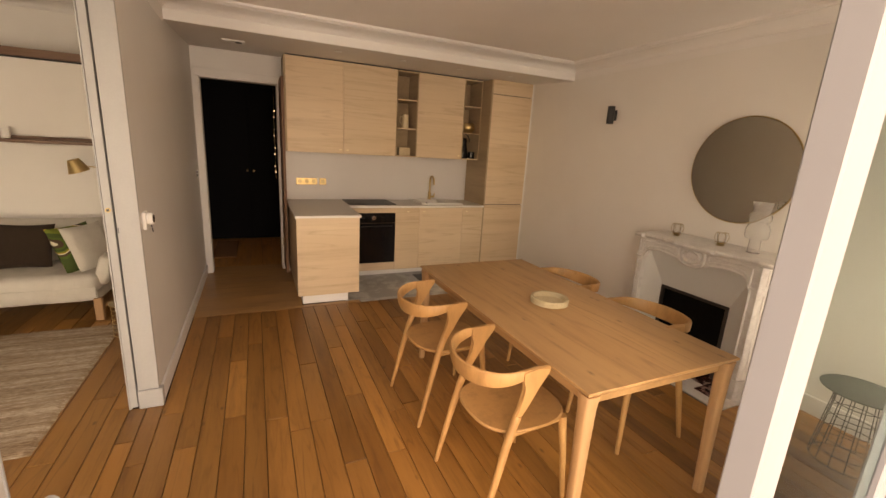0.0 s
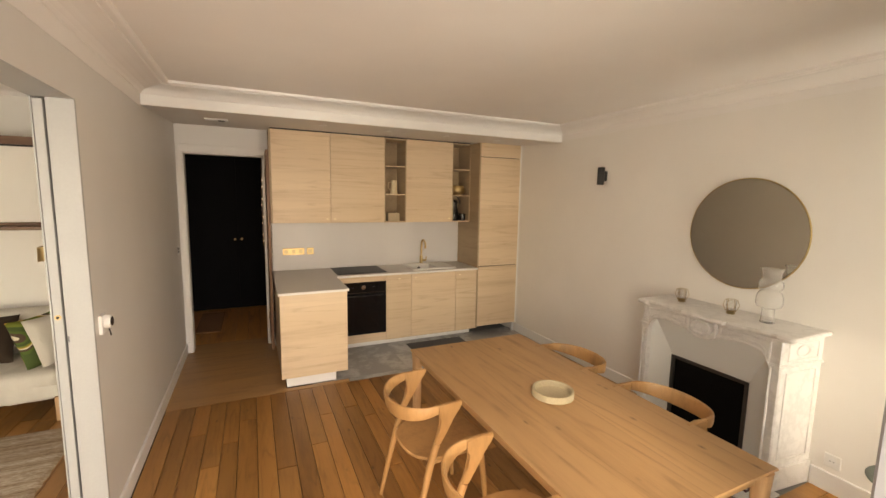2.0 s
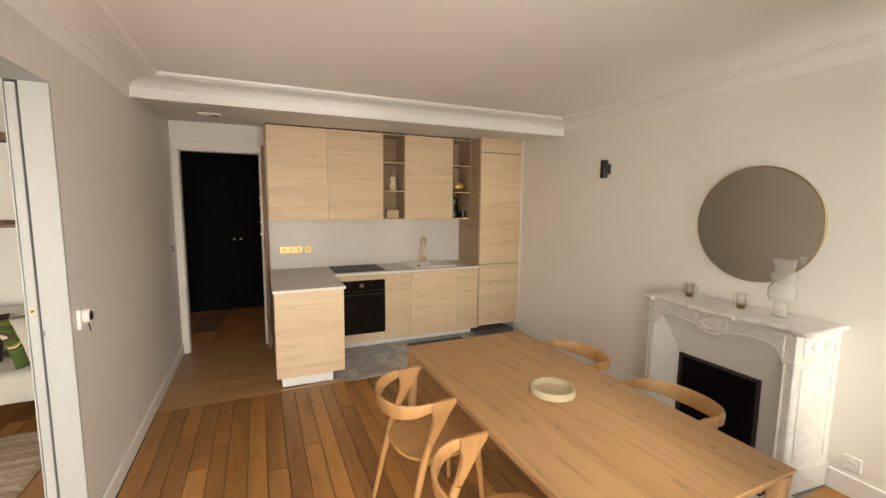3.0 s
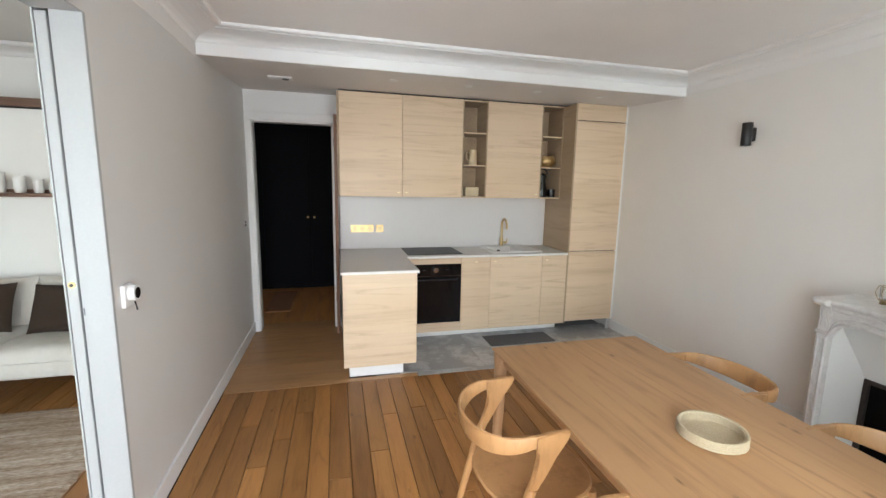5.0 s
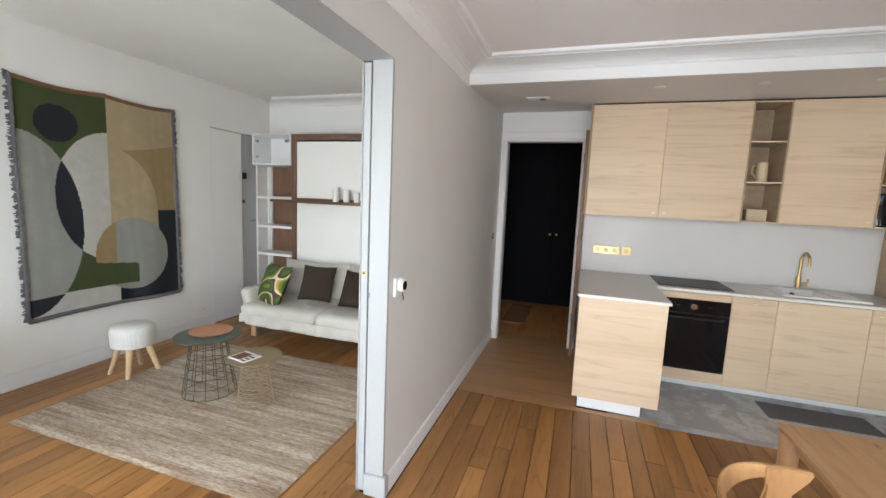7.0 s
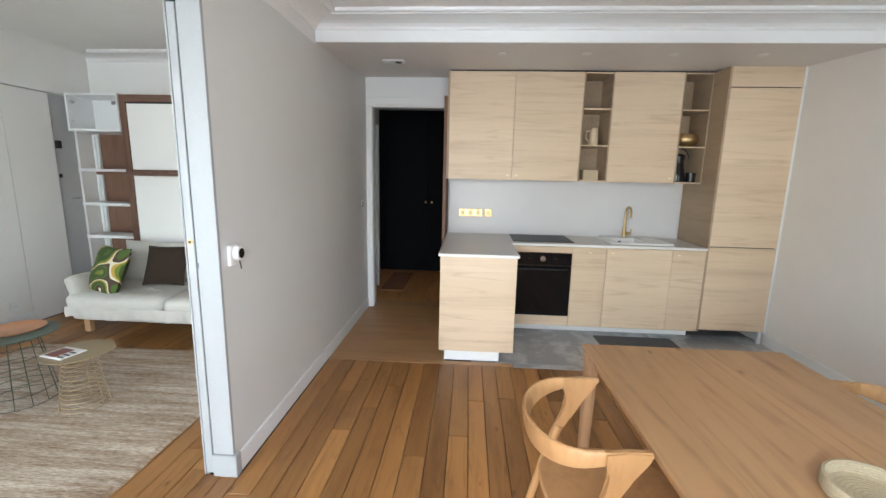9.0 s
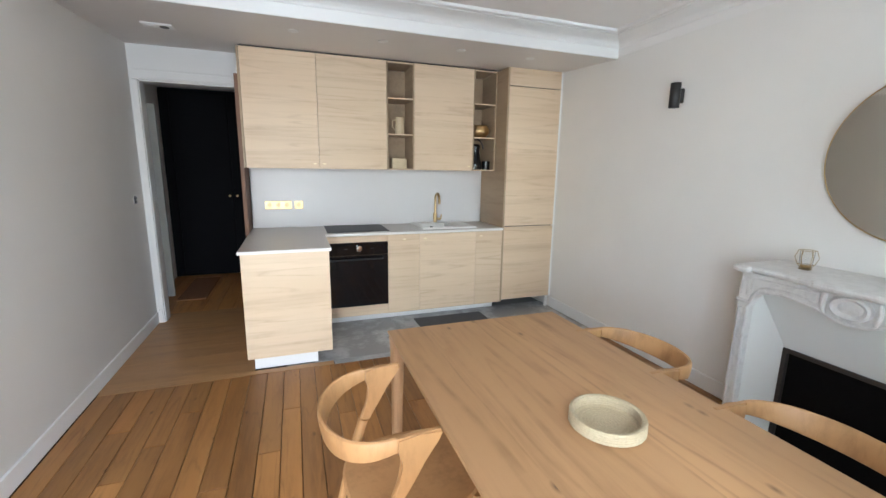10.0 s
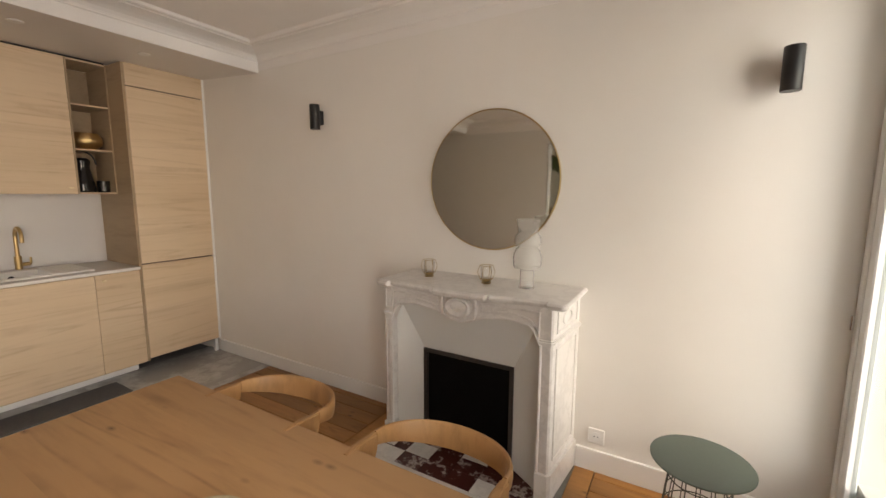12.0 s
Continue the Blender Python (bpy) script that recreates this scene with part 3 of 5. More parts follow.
front(tall, "door", -0.290, 0.305, 0.125, 0.924, 0.0, 0.018, 0.0022)
front(tall, "door", -0.290, 0.305, 0.928, 2.325, 0.0, 0.018, 0.0022)
front(tall, "door", -0.290, 0.305, 2.329, 2.501, 0.0, 0.018, 0.0022)
part("filler_strip", box((0.3065, 0.004, 0.11), (0.3255, 0.02, 2.499)), TRIM, tall, "white filler strip")
part("foot", box((0.27, 0.01, 0.0), (0.30, 0.04, 0.12), 0.002), TRIM, tall, "white foot")
# Black colour here paints the shadow under the tall cabinet.
part("plinth", box((-0.29, 0.42, 0.0), (0.305, 0.435, 0.124)), BLACK_METAL, tall, "deeply recessed plinth, blackened as shadow under the cabinet")
solo("plinth", box((1.575, BF + 0.172, 0.0), (3.349, BF + 0.185, 0.099), 0.001), TRIM, (0, 0, 0.001), "long white plinth under the base cabinets", "plinth")

pen = thing("peninsula_cabinet", (1.236, 0.014, 0), "light oak end panel and cabinet of the peninsula", "kitchen cabinet", "kitchen base cabinets")
part("end_panel", box((-0.307, 0.0, 0.09), (0.307, 0.02, TOP - 0.025), 0.0012), CABINET, pen)
part("body", box((-0.305, 0.0205, 0.09), (0.305, BACK - 0.016, TOP - 0.026), 0.001), CABINET_SHADED, pen)
part("plinth", box((-0.262, 0.022, 0.001), (0.195, 1.2, 0.0895), 0.001), TRIM, pen, "white plinth")

wt = thing("worktop", (0, 0, TOP - 0.024), "matt grey stone worktop with a pale edge, L-shaped", "worktop")
bm = box((0.916, -0.008, 0.0), (1.556, BF - 0.022, 0.0235))
for lo_, hi_ in (((0.916, BF - 0.022, 0.0), (2.545, BACK, 0.0235)), ((2.862, BF - 0.022, 0.0), (3.349, BACK, 0.0235)),
                 ((2.545, BF - 0.022, 0.0), (2.862, 0.775, 0.0235)), ((2.545, 1.105, 0.0), (2.862, BACK, 0.0235))):
    box(lo_, hi_, bm=bm)
part("slab", bm, WORKTOP, wt)
bm = box((0.914, -0.0105, 0.001), (1.5585, -0.0085, 0.021))
box((1.5565, -0.0085, 0.001), (1.5585, BF - 0.0225, 0.021), bm=bm)
box((1.5585, BF - 0.0245, 0.001), (3.349, BF - 0.0225, 0.021), bm=bm)
part("edge_band", bm, WORKTOP_EDGE, wt, "thin white edge band")
structure("backsplash", box((0.93, NORTH - 0.007, TOP + 0.0005), (3.35, NORTH - 0.0005, 1.497)), SPLASH)

hob = thing("hob", (1.873, 0.99, TOP + 0.0002), "black glass induction hob set on the worktop", "hob")
part("glass", box((-0.29, -0.255, 0), (0.29, 0.22, 0.006), 0.002), HOB_GLASS, hob)
for x, y, r in ((-0.14, -0.12, 0.09), (-0.14, 0.1, 0.075), (0.14, -0.12, 0.075), (0.14, 0.1, 0.09)):
    part("zone_ring", tube(ring_points(x, y, 0.0062, r, 24), 0.0008, 4, closed=True), GREY_MAT, hob, "thin grey zone ring")

sink = thing("sink", (2.79, 0.97, TOP), "pale composite sink sunk in the worktop", "sink")
rim = bmesh.new()
o, i = [(-0.29, -0.235), (0.29, -0.235), (0.29, 0.225), (-0.29, 0.225)], [(-0.236, -0.186), (0.066, -0.186), (0.066, 0.126), (-0.236, 0.126)]
mid = (-0.085, -0.03)


def inner(k, z):
    return [(mid[0] + (x - mid[0]) * k, mid[1] + (y - mid[1]) * k, z) for x, y in i]


loft([[(x, y, 0.0005) for x, y in o], [(x, y, 0.012) for x, y in o], [(x * 0.985, y * 0.985, 0.0155) for x, y in o], inner(1.04, 0.0145), inner(1.0, 0.010), inner(0.95, -0.10), inner(0.86, -0.135), inner(0.02, -0.138)], rim, cap=False)
part("basin", rim, WORKTOP_EDGE, sink)
part("drain", lathe([(0, 0.0), (0.034, 0.0), (0.038, 0.004), (0.022, 0.003), (0, 0.0035)], 18, at=(-0.085, 0.0, -0.1375)), BLACK_METAL, sink, "dark drain")
part("overflow", tube([(-0.085, 0.1215, -0.035), (-0.085, 0.112, -0.035)], 0.018, 16), BLACK_METAL, sink, "dark round overflow")
bm = box((0.12, -0.19, 0.0145), (0.13, 0.17, 0.0175))
for k in range(1, 5):
    box((0.12 + k * 0.033, -0.19, 0.0145), (0.128 + k * 0.033, 0.17, 0.0175), bm=bm)
part("draining_ribs", bm, WORKTOP_EDGE, sink)
tap = thing("tap", (2.775, 1.175, TOP + 0.001), "tall brushed brass swan-neck tap behind the sink", "tap")
part("body", lathe([(0, 0), (0.027, 0), (0.027, 0.006), (0.021, 0.012), (0.021, 0.115), (0.0, 0.117)], 18), BRASS, tap, smooth=True)
arc = [(0, 0, 0.10), (0, 0, 0.24)] + [(0, -0.07 + 0.07 * math.cos(a), 0.26 + 0.07 * math.sin(a)) for a in np.linspace(0, math.pi, 9)] + [(0, -0.14, 0.225)]
part("spout", tube(arc, 0.0125, 12), BRASS, tap, smooth=True)
part("lever", tube([(0.018, 0, 0.05), (0.062, 0, 0.05), (0.068, 0, 0.055), (0.072, 0, 0.10)], [0.014, 0.014, 0.008, 0.006], 10), BRASS, tap, smooth=True)
solo("sink_plug", tube([(0, 0, 0.004), (0.05, 0.01, 0.004), (0.10, 0, 0.005)], 0.004, 6), BLACK_METAL, (2.58, 1.205, TOP + 0.001), "short black cord lying behind the sink", "cord")


def wall_unit(x0, x1, label, knob_at):
    root = thing("wall_cabinet", ((x0 + x1) / 2, UF, 1.495), label, "kitchen cabinet", "kitchen wall cabinets")
    w = (x1 - x0) / 2
    part("body", box((-w + 0.0005, 0.019, 0.0), (w - 0.0005, NORTH - UF - 0.001, 1.0)), CABINET_SHADED, root)
    front(root, "door", -w, w, 0.0, 1.007, 0.0)
    knob(root, (knob_at, -0.0005, 0.045))
    return root


wall_unit(0.93, 1.5515, "light oak wall cabinet with a brass knob over the worktop", 0.27)
wall_unit(1.5515, 2.187, "light oak wall cabinet with a brass knob over the hob", -0.275)
wall_unit(2.462, 3.092, "light oak wall cabinet with a brass knob over the sink", 0.27)


def open_shelf(x0, x1, label):
    root = thing("open_shelf_unit", ((x0 + x1) / 2, UF, 1.495), label, "shelf", "open kitchen shelves")
    w, d, t = (x1 - x0) / 2 - 0.0008, NORTH - UF - 0.001, 0.012
    part("side", box((-w, 0, 0), (-w + t, d, 1.004), 0.001), CABINET_SHADED, root)
    part("side", box((w - t, 0, 0), (w, d, 1.004), 0.001), CABINET_SHADED, root)
    part("back", box((-w + t, d - 0.01, t), (w - t, d, 0.990)), CABINET_SHADED, root)
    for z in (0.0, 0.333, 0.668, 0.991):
        part("shelf", box((-w + t, 0.001, z), (w - t, d - 0.011, z + t), 0.001), CABINET_SHADED, root)
    for z in (0.0, 0.333, 0.668, 0.991):
        part("shelf_edge", box((-w + t, -0.0008, z), (w - t, 0.0008, z + t)), CABINET, root, "pale edge strip")
    return root


open_shelf(2.187, 2.462, "open light oak kitchen shelves holding a jug and glasses")
open_shelf(3.092, 3.352, "open light oak kitchen shelves holding a brass bowl")
structure("scribe_strip", box((0.93, UF + 0.02, 2.5000), (3.35, NORTH, 2.517)), BLACK_METAL)
structure("end_strip", box((0.912, UF, 1.495), (0.929, NORTH, 2.501), 0.001), CABINET_SHADED)


# ---- floors ----
def board_mesh(length, width, thick, gap=0.0016, material=None):
    me = bpy.data.meshes.new("floorboard")
    bm = box((gap, gap, -thick), (width - gap, length - gap, 0.0))
    top = [e for e in bm.edges if all(v.co.z > -0.001 for v in e.verts)]
    bmesh.ops.bevel(bm, geom=top, offset=0.0024, segments=1, affect="EDGES")
    bm.to_mesh(me)
    bm.free()
    me.materials.append(material)
    return me


LENGTHS = (0.7, 1.0, 1.35, 1.7, 2.1)
BOARDS = {}


def lay_boards(parent, x0, x1, y0, y1, width, seed, holes=()):
    rng = random.Random(seed)
    x = x0
    while x < x1 - 0.005:
        w = round(min(width * rng.choice((0.92, 1.0, 1.0, 1.08)), x1 - x), 3)
        if x1 - x - w < 0.02:
            w = round(x1 - x, 3)
        spans = [(y0, y1)]
        for a, b, c, d in holes:
            if x + w / 2 > a and x + w / 2 < b:
                spans = [s for lo, hi in spans for s in ((lo, min(hi, c)), (max(lo, d), hi)) if s[1] - s[0] > 0.02]
        for lo, hi in spans:
            y = lo
            while y < hi - 0.01:
                L = rng.choice(LENGTHS) + (rng.choice((-0.2, 0, 0.15)) if y == lo else 0)
                if hi - y - L < 0.25:
                    L = hi - y
                key = (round(w, 3), round(L, 2))
                if key not in BOARDS:
                    BOARDS[key] = board_mesh(L, w, 0.015, material=FLOOR_OAK)
                ob = new("floorboard", BOARDS[key])
                ob.parent = parent
                ob.location = (x, y, rng.uniform(-0.0008, 0.0004))
                y += L
        x += w


floor = bpy.data.objects["floor"]
HEARTH = (3.38, 3.99, -2.68, -1.53)
lay_boards(floor, 0.02, 3.36, SOUTH, -0.055, 0.116, 3)
lay_boards(floor, 3.36, EAST, SOUTH, HEARTH[2] - 0.11, 0.116, 5)
lay_boards(floor, 3.36, EAST, HEARTH[3] + 0.11, -0.055, 0.116, 6)
lay_boards(floor, WEST, -0.155, SOUTH, 1.36, 0.125, 7)
lay_boards(floor, -0.155, 0.02, SOUTH, JAMB, 0.0875, 8)


def slab_part(name, lo, hi, material, parent, bevel=0.0015):
    return part(name, box(lo, hi, bevel), material, parent)


fb = [slab_part("border_board", (3.365, HEARTH[3] + 0.003, -0.015), (EAST, HEARTH[3] + 0.107, 0.0), FLOOR_OAK, floor),
      slab_part("border_board", (3.365, HEARTH[2] - 0.107, -0.015), (EAST, HEARTH[2] - 0.003, 0.0), FLOOR_OAK, floor),
      slab_part("border_board", (0.02, -0.052, -0.015), (1.545, 0.012, 0.0), HALL_OAK, floor),
      slab_part("border_board", (1.55, -0.052, -0.015), (EAST, 0.02, 0.0), TILE, floor)]
for k in range(8):
    slab_part("hall_board", (0.003, 0.013 + k * 0.2, -0.015), (0.97 if k < 7 else 0.9, 0.212 + k * 0.2, -0.0003), HALL_OAK, floor, 0.0004)
for k in range(9):
    slab_part("hall_board", (-0.27 + k * 0.15, 1.615, -0.015), (-0.122 + k * 0.15, 3.5, -0.0005), HALL_LIT, floor, 0.0008)
slab_part("under_tiles", (1.2, 0.022, -0.03), (EAST, NORTH, -0.012), GROUT, floor)
for k, (a, b) in enumerate(((1.40, 2.18), (2.182, 2.962), (2.964, 3.98))):
    slab_part("tile", (a, 0.023, -0.012), (b, 0.438, -0.0005), TILE, floor, 0.001)
    slab_part("tile", (a, 0.441, -0.012), (b, 0.86, -0.0005), TILE, floor, 0.001)
solo("kitchen_mat", box((2.40, 0.43, 0.0), (3.13, 0.71, 0.009), 0.003), GREY_MAT, (0, 0, 0.0002), "grey rectangular mat on the tiles before the sink", "mat")

# hearth
hearth = structure("hearth", box((HEARTH[0], HEARTH[2], -0.03), (HEARTH[1] - 0.01, HEARTH[3], -0.008)), GROUT)
slab_part("marble_border", (3.383, HEARTH[2] + 0.003, -0.008), (3.478, HEARTH[3] - 0.003, 0.003), MARBLE, hearth)
slab_part("marble_border", (3.48, HEARTH[2] + 0.003, -0.008), (3.66, HEARTH[2] + 0.098, 0.003), MARBLE, hearth)
slab_part("marble_border", (3.48, HEARTH[3] - 0.098, -0.008), (3.66, HEARTH[3] - 0.003, 0.003), MARBLE, hearth)
n, ya, yb = 6, HEARTH[2] + 0.1, HEARTH[3] - 0.1
for r in range(3):
    for c in range(n):
        a = ya + (yb - ya) * c / n
        slab_part("hearth_tile", (3.48 + r * 0.115, a + 0.001, -0.008), (3.593 + r * 0.115, a + (yb - ya) / n - 0.001, 0.002), MARBLE if (r, c) in ((0, 1), (1, 4), (2, 2), (0, 5)) else RED_MARBLE, hearth, 0.001)


# ---- dining table and chairs ----
TX0, TX1, TY0, TY1 = 1.700, 2.612, -3.12, -1.335
table = thing("dining_table", ((TX0 + TX1) / 2, (TY0 + TY1) / 2, 0), "long solid oak dining table with knots and rounded corner legs", "table")
hw, hl = (TX1 - TX0) / 2, (TY1 - TY0) / 2
PL = 5
for k in range(PL):
    a, b = -hw + 2 * hw * k / PL, -hw + 2 * hw * (k + 1) / PL
    bm = loft([[(a if k else a + 0.012, -hl + 0.012, 0.728), (b if k < PL - 1 else b - 0.012, -hl + 0.012, 0.728), (b if k < PL - 1 else b - 0.012, hl - 0.012, 0.728), (a if k else a + 0.012, hl - 0.012, 0.728)],
               [(a, -hl, 0.742), (b, -hl, 0.742), (b, hl, 0.742), (a, hl, 0.742)],
               [(a if k else a + 0.002, -hl + 0.002, 0.750), (b if k < PL - 1 else b - 0.002, -hl + 0.002, 0.750), (b if k < PL - 1 else b - 0.002, hl - 0.002, 0.750), (a if k else a + 0.002, hl - 0.002, 0.750)]])
    part("tabletop_stave", bm, TABLE_OAK, table)
for sx in (-1, 1):
    for sy in (-1, 1):
        rings = []
        for z, s in ((0.0, 0.021), (0.45, 0.027), (0.66, 0.031), (0.7275, 0.036)):
            cx, cy = sx * (hw - 0.038 + (0.006 if z < 0.1 else 0)), sy * (hl - 0.038 + (0.006 if z < 0.1 else 0))
            rings.append([(cx + s * math.copysign(abs(math.cos(q)) ** 0.6, math.cos(q)), cy + s * math.copysign(abs(math.sin(q)) ** 0.6, math.sin(q)), z) for q in np.linspace(0, 2 * math.pi, 17)[:-1]])
        part("leg", loft(rings), LEG_OAK, table, smooth=True)
for s in (-1, 1):
    part("apron", box((-hw + 0.075, s * (hl - 0.05) - 0.011, 0.672), (hw - 0.075, s * (hl - 0.05) + 0.011, 0.7275), 0.003), TABLE_OAK, table)
    part("apron", box((s * (hw - 0.05) - 0.011, -hl + 0.075, 0.672), (s * (hw - 0.05) + 0.011, hl - 0.075, 0.7275), 0.003), TABLE_OAK, table)


def superring(cx, cy, z, a, b, p=0.75, n=28):
    return [(cx + a * math.copysign(abs(math.cos(q)) ** p, math.cos(q)), cy + b * math.copysign(abs(math.sin(q)) ** p, math.sin(q)), z) for q in np.linspace(0, 2 * math.pi, n + 1)[:-1]]


def dining_chair(label):
    """Faces +x; its origin is on the floor under the seat."""
    root = thing("dining_chair", (0, 0, 0), label, "chair", "chairs round the table")
    part("seat", loft([superring(0.02, 0, 0.428, 0.20, 0.185), superring(0.02, 0, 0.436, 0.228, 0.212), superring(0.02, 0, 0.446, 0.236, 0.22), superring(0.02, 0, 0.453, 0.228, 0.212), superring(0.02, 0, 0.451, 0.17, 0.16), superring(0.02, 0, 0.445, 0.06, 0.06)]), CHAIR_OAK, root, smooth=True)
    # curved backrest: a band that runs round the back between the two brackets
    rings = []
    for k in range(25):
        u = -1 + k / 12
        a = u * radians(90)
        x, y = -0.10 - 0.178 * math.cos(a) ** 0.9, 0.222 * math.sin(a)
        e = min(1.0, abs(u) ** 2)
        h, w, z = 0.044 * (1 - e) + 0.025 * e, 0.0105, 0.696 * (1 - e) + 0.728 * e
        d = Vector((-math.cos(a) * 0.222, math.sin(a) * 0.178, 0)).normalized()
        lean = 0.16 * (1 - e)
        ring = []
        for q in np.linspace(0, 2 * math.pi, 13)[:-1]:
            cu, cv = math.copysign(abs(math.cos(q)) ** 0.7, math.cos(q)) * w, math.copysign(abs(math.sin(q)) ** 0.7, math.sin(q)) * h
            ring.append((x + d.x * (cu + lean * cv), y + d.y * (cu + lean * cv), z + cv))
        rings.append(ring)
    part("backrest", loft(rings), CHAIR_OAK, root, smooth=True)
    bracket = [(-0.082, 0.54), (-0.050, 0.60), (-0.012, 0.665), (0.030, 0.722), (0.043, 0.738), (0.038, 0.752), (-0.03, 0.752), (-0.10, 0.7495), (-0.10, 0.708), (-0.088, 0.70), (-0.078, 0.682), (-0.078, 0.655), (-0.092, 0.61), (-0.122, 0.54)]
    for s in (-1, 1):
        part("front_leg", tube([(0.235, s * 0.205, 0.0), (0.215, s * 0.19, 0.25), (0.195, s * 0.175, 0.44)], [0.0115, 0.016, 0.021], 10), CHAIR_OAK, root, smooth=True)
        bm = tube([(-0.245, s * 0.235, 0.0), (-0.185, s * 0.231, 0.25), (-0.137, s * 0.226, 0.44), (-0.102, s * 0.2225, 0.545)], [0.0115, 0.016, 0.019, 0.0195], 12)
        b2 = prism(bracket, 0.026, "y", s * 0.222 - 0.013)
        rim_edges = [e for e in b2.edges if abs(e.verts[0].co.y - e.verts[1].co.y) < 1e-5]
        bmesh.ops.bevel(b2, geom=rim_edges, offset=0.006, segments=2, affect="EDGES")
        me = bpy.data.meshes.new("tmp")
        b2.to_mesh(me)
        b2.free()
        bm.from_mesh(me)
        bpy.data.meshes.remove(me)
        part("back_leg", bm, CHAIR_OAK, root, smooth=True)
        part("seat_rail", tube([(-0.13, s * 0.19, 0.425), (0.19, s * 0.17, 0.425)], 0.013, 8), CHAIR_OAK, root, smooth=True)
    return root


first = dining_chair("oak dining chair with a curved backrest, drawn up to the table")
first.matrix_basis = pose(1.643, -1.905, 0, 0, 0, 3)
copy_thing(first, pose(1.652, -2.67, 0, 0, 0, 1))
copy_thing(first, pose(2.605, -1.835, 0, 0, 0, 180))
copy_thing(first, pose(2.615, -2.535, 0, 0, 0, 181))

bowl = bmesh.new()
prof = [(0.0, 0.0), (0.105, 0.0)]
for k in range(5):
    z = 0.004 + k * 0.0075
    prof += [(0.118 + 0.0035, z + 0.002), (0.118 + 0.0015, z + 0.0065)]
prof += [(0.119, 0.043), (0.112, 0.044)]
for k in range(4):
    z = 0.040 - k * 0.008
    prof += [(0.104, z), (0.1055, z - 0.004)]
for k in range(9):
    r = 0.098 - k * 0.011
    prof += [(r, 0.008), (r - 0.0055, 0.0065)]
prof += [(0.0, 0.0066)]
solo("straw_bowl", lathe(prof, 48), SISAL, (2.172, -2.272, 0.7505), "round shallow bowl of coiled pale straw on the table", "bowl").scale = (0.92, 0.92, 0.95)


# ---- fireplace ----
MX = 3.575
fp = thing("fireplace", (0, 0, 0), "carved white marble fireplace with a black firebox", "fireplace")
FY0, FY1 = -2.665, -1.64


def mantel_outline(off, z):
    """Serpentine front, as x for y, from south to north."""
    pts = []
    c = (FY0 + FY1) / 2
    for k in range(121):
        y = FY0 - 0.035 - off + (FY1 - FY0 + 0.07 + 2 * off) * k / 120
        u = y - c
        bulge = 0.030 + 0.010 * math.cos(u * 9) if abs(u) < 0.155 else 0.002 if abs(u) < 0.17 else 0.020 * math.exp(-((abs(u) - 0.17) / 0.1) ** 2) - 0.006
        s = abs(u) - (FY1 - FY0) / 2
        block = 0.022 if s > -0.055 else -0.004 if s > -0.075 else 0.0
        edge = 0.03 * max(0.0, (s - 0.0) / 0.035) ** 2.5
        pts.append((MX - off - bulge - block + edge, y, z))
    return pts


def mantel_ring(off, z):
    f = mantel_outline(off, z)
    return [(EAST - 0.001, f[0][1], z)] + f + [(EAST - 0.001, f[-1][1], z)]


part("mantelshelf", loft([mantel_ring(-0.02, 0.983), mantel_ring(-0.008, 0.989), mantel_ring(0.0, 0.997), mantel_ring(0.002, 1.007), mantel_ring(-0.006, 1.016), mantel_ring(-0.012, 1.018)]), MARBLE, fp)
IN0, IN1 = FY0 + 0.098, FY1 - 0.06


def arch_z(y):
    """Underside of the carved frieze."""
    c, h = (IN0 + IN1) / 2, (IN1 - IN0) / 2
    s = abs(y - c) / h
    z = 0.876 + 0.018 * math.exp(-((s - 0.62) / 0.22) ** 2) - 0.040 * math.cos(min(s / 0.3, 1) * math.pi / 2)
    if s > 0.86:
        z -= 0.085 * ((s - 0.86) / 0.14) ** 2
    return z


ys = np.linspace(IN0, IN1, 49)
up = [(y, 0.9825) for y in ys[::-1]]
low = [(y, arch_z(y)) for y in ys]
part("frieze", prism(low + up, 0.045, "x", MX + 0.03), MARBLE, fp)
part("frieze_moulding", tube([(MX + 0.027, y, arch_z(y) + 0.010) for y in ys], 0.008, 8), MARBLE, fp, smooth=True)
for s in (-1, 1):
    c = (IN0 + IN1) / 2
    pan = [(MX + 0.026, c + s * (0.13 + 0.30 * k / 14), 0.0) for k in range(15)]
    loop = [(x, y, 0.958) for x, y, _ in pan] + [(x, y, arch_z(y) + 0.038) for x, y, _ in pan[::-1]]
    part("frieze_panel", tube(loop, 0.0055, 6, closed=True), MARBLE, fp, smooth=True)
c = (IN0 + IN1) / 2
ell = lambda ry, rz, x: [(x, c + ry * math.cos(q), 0.926 + rz * math.sin(q)) for q in np.linspace(0, 2 * math.pi, 33)[:-1]]
part("cartouche", loft([ell(0.078, 0.057, MX + 0.03), ell(0.076, 0.055, MX + 0.006), ell(0.066, 0.046, MX - 0.002), ell(0.054, 0.036, MX + 0.008), ell(0.047, 0.030, MX + 0.016), ell(0.02, 0.012, MX + 0.008)]), MARBLE, fp, "carved oval cartouche", True)
for s in (-1, 1):
    scroll = [(MX + 0.018, c + s * (0.088 + 0.014 * math.sin(q)), 0.928 + 0.052 * math.cos(q)) for q in np.linspace(0, math.pi, 12)]
    part("scroll", tube(scroll, [0.005 + 0.006 * math.sin(q) for q in np.linspace(0, math.pi, 12)], 8), MARBLE, fp, smooth=True)
part("pilaster", box((MX + 0.03, IN1 + 0.001, 0.15), (EAST - 0.001, FY1, 0.9825), 0.006), MARBLE, fp)
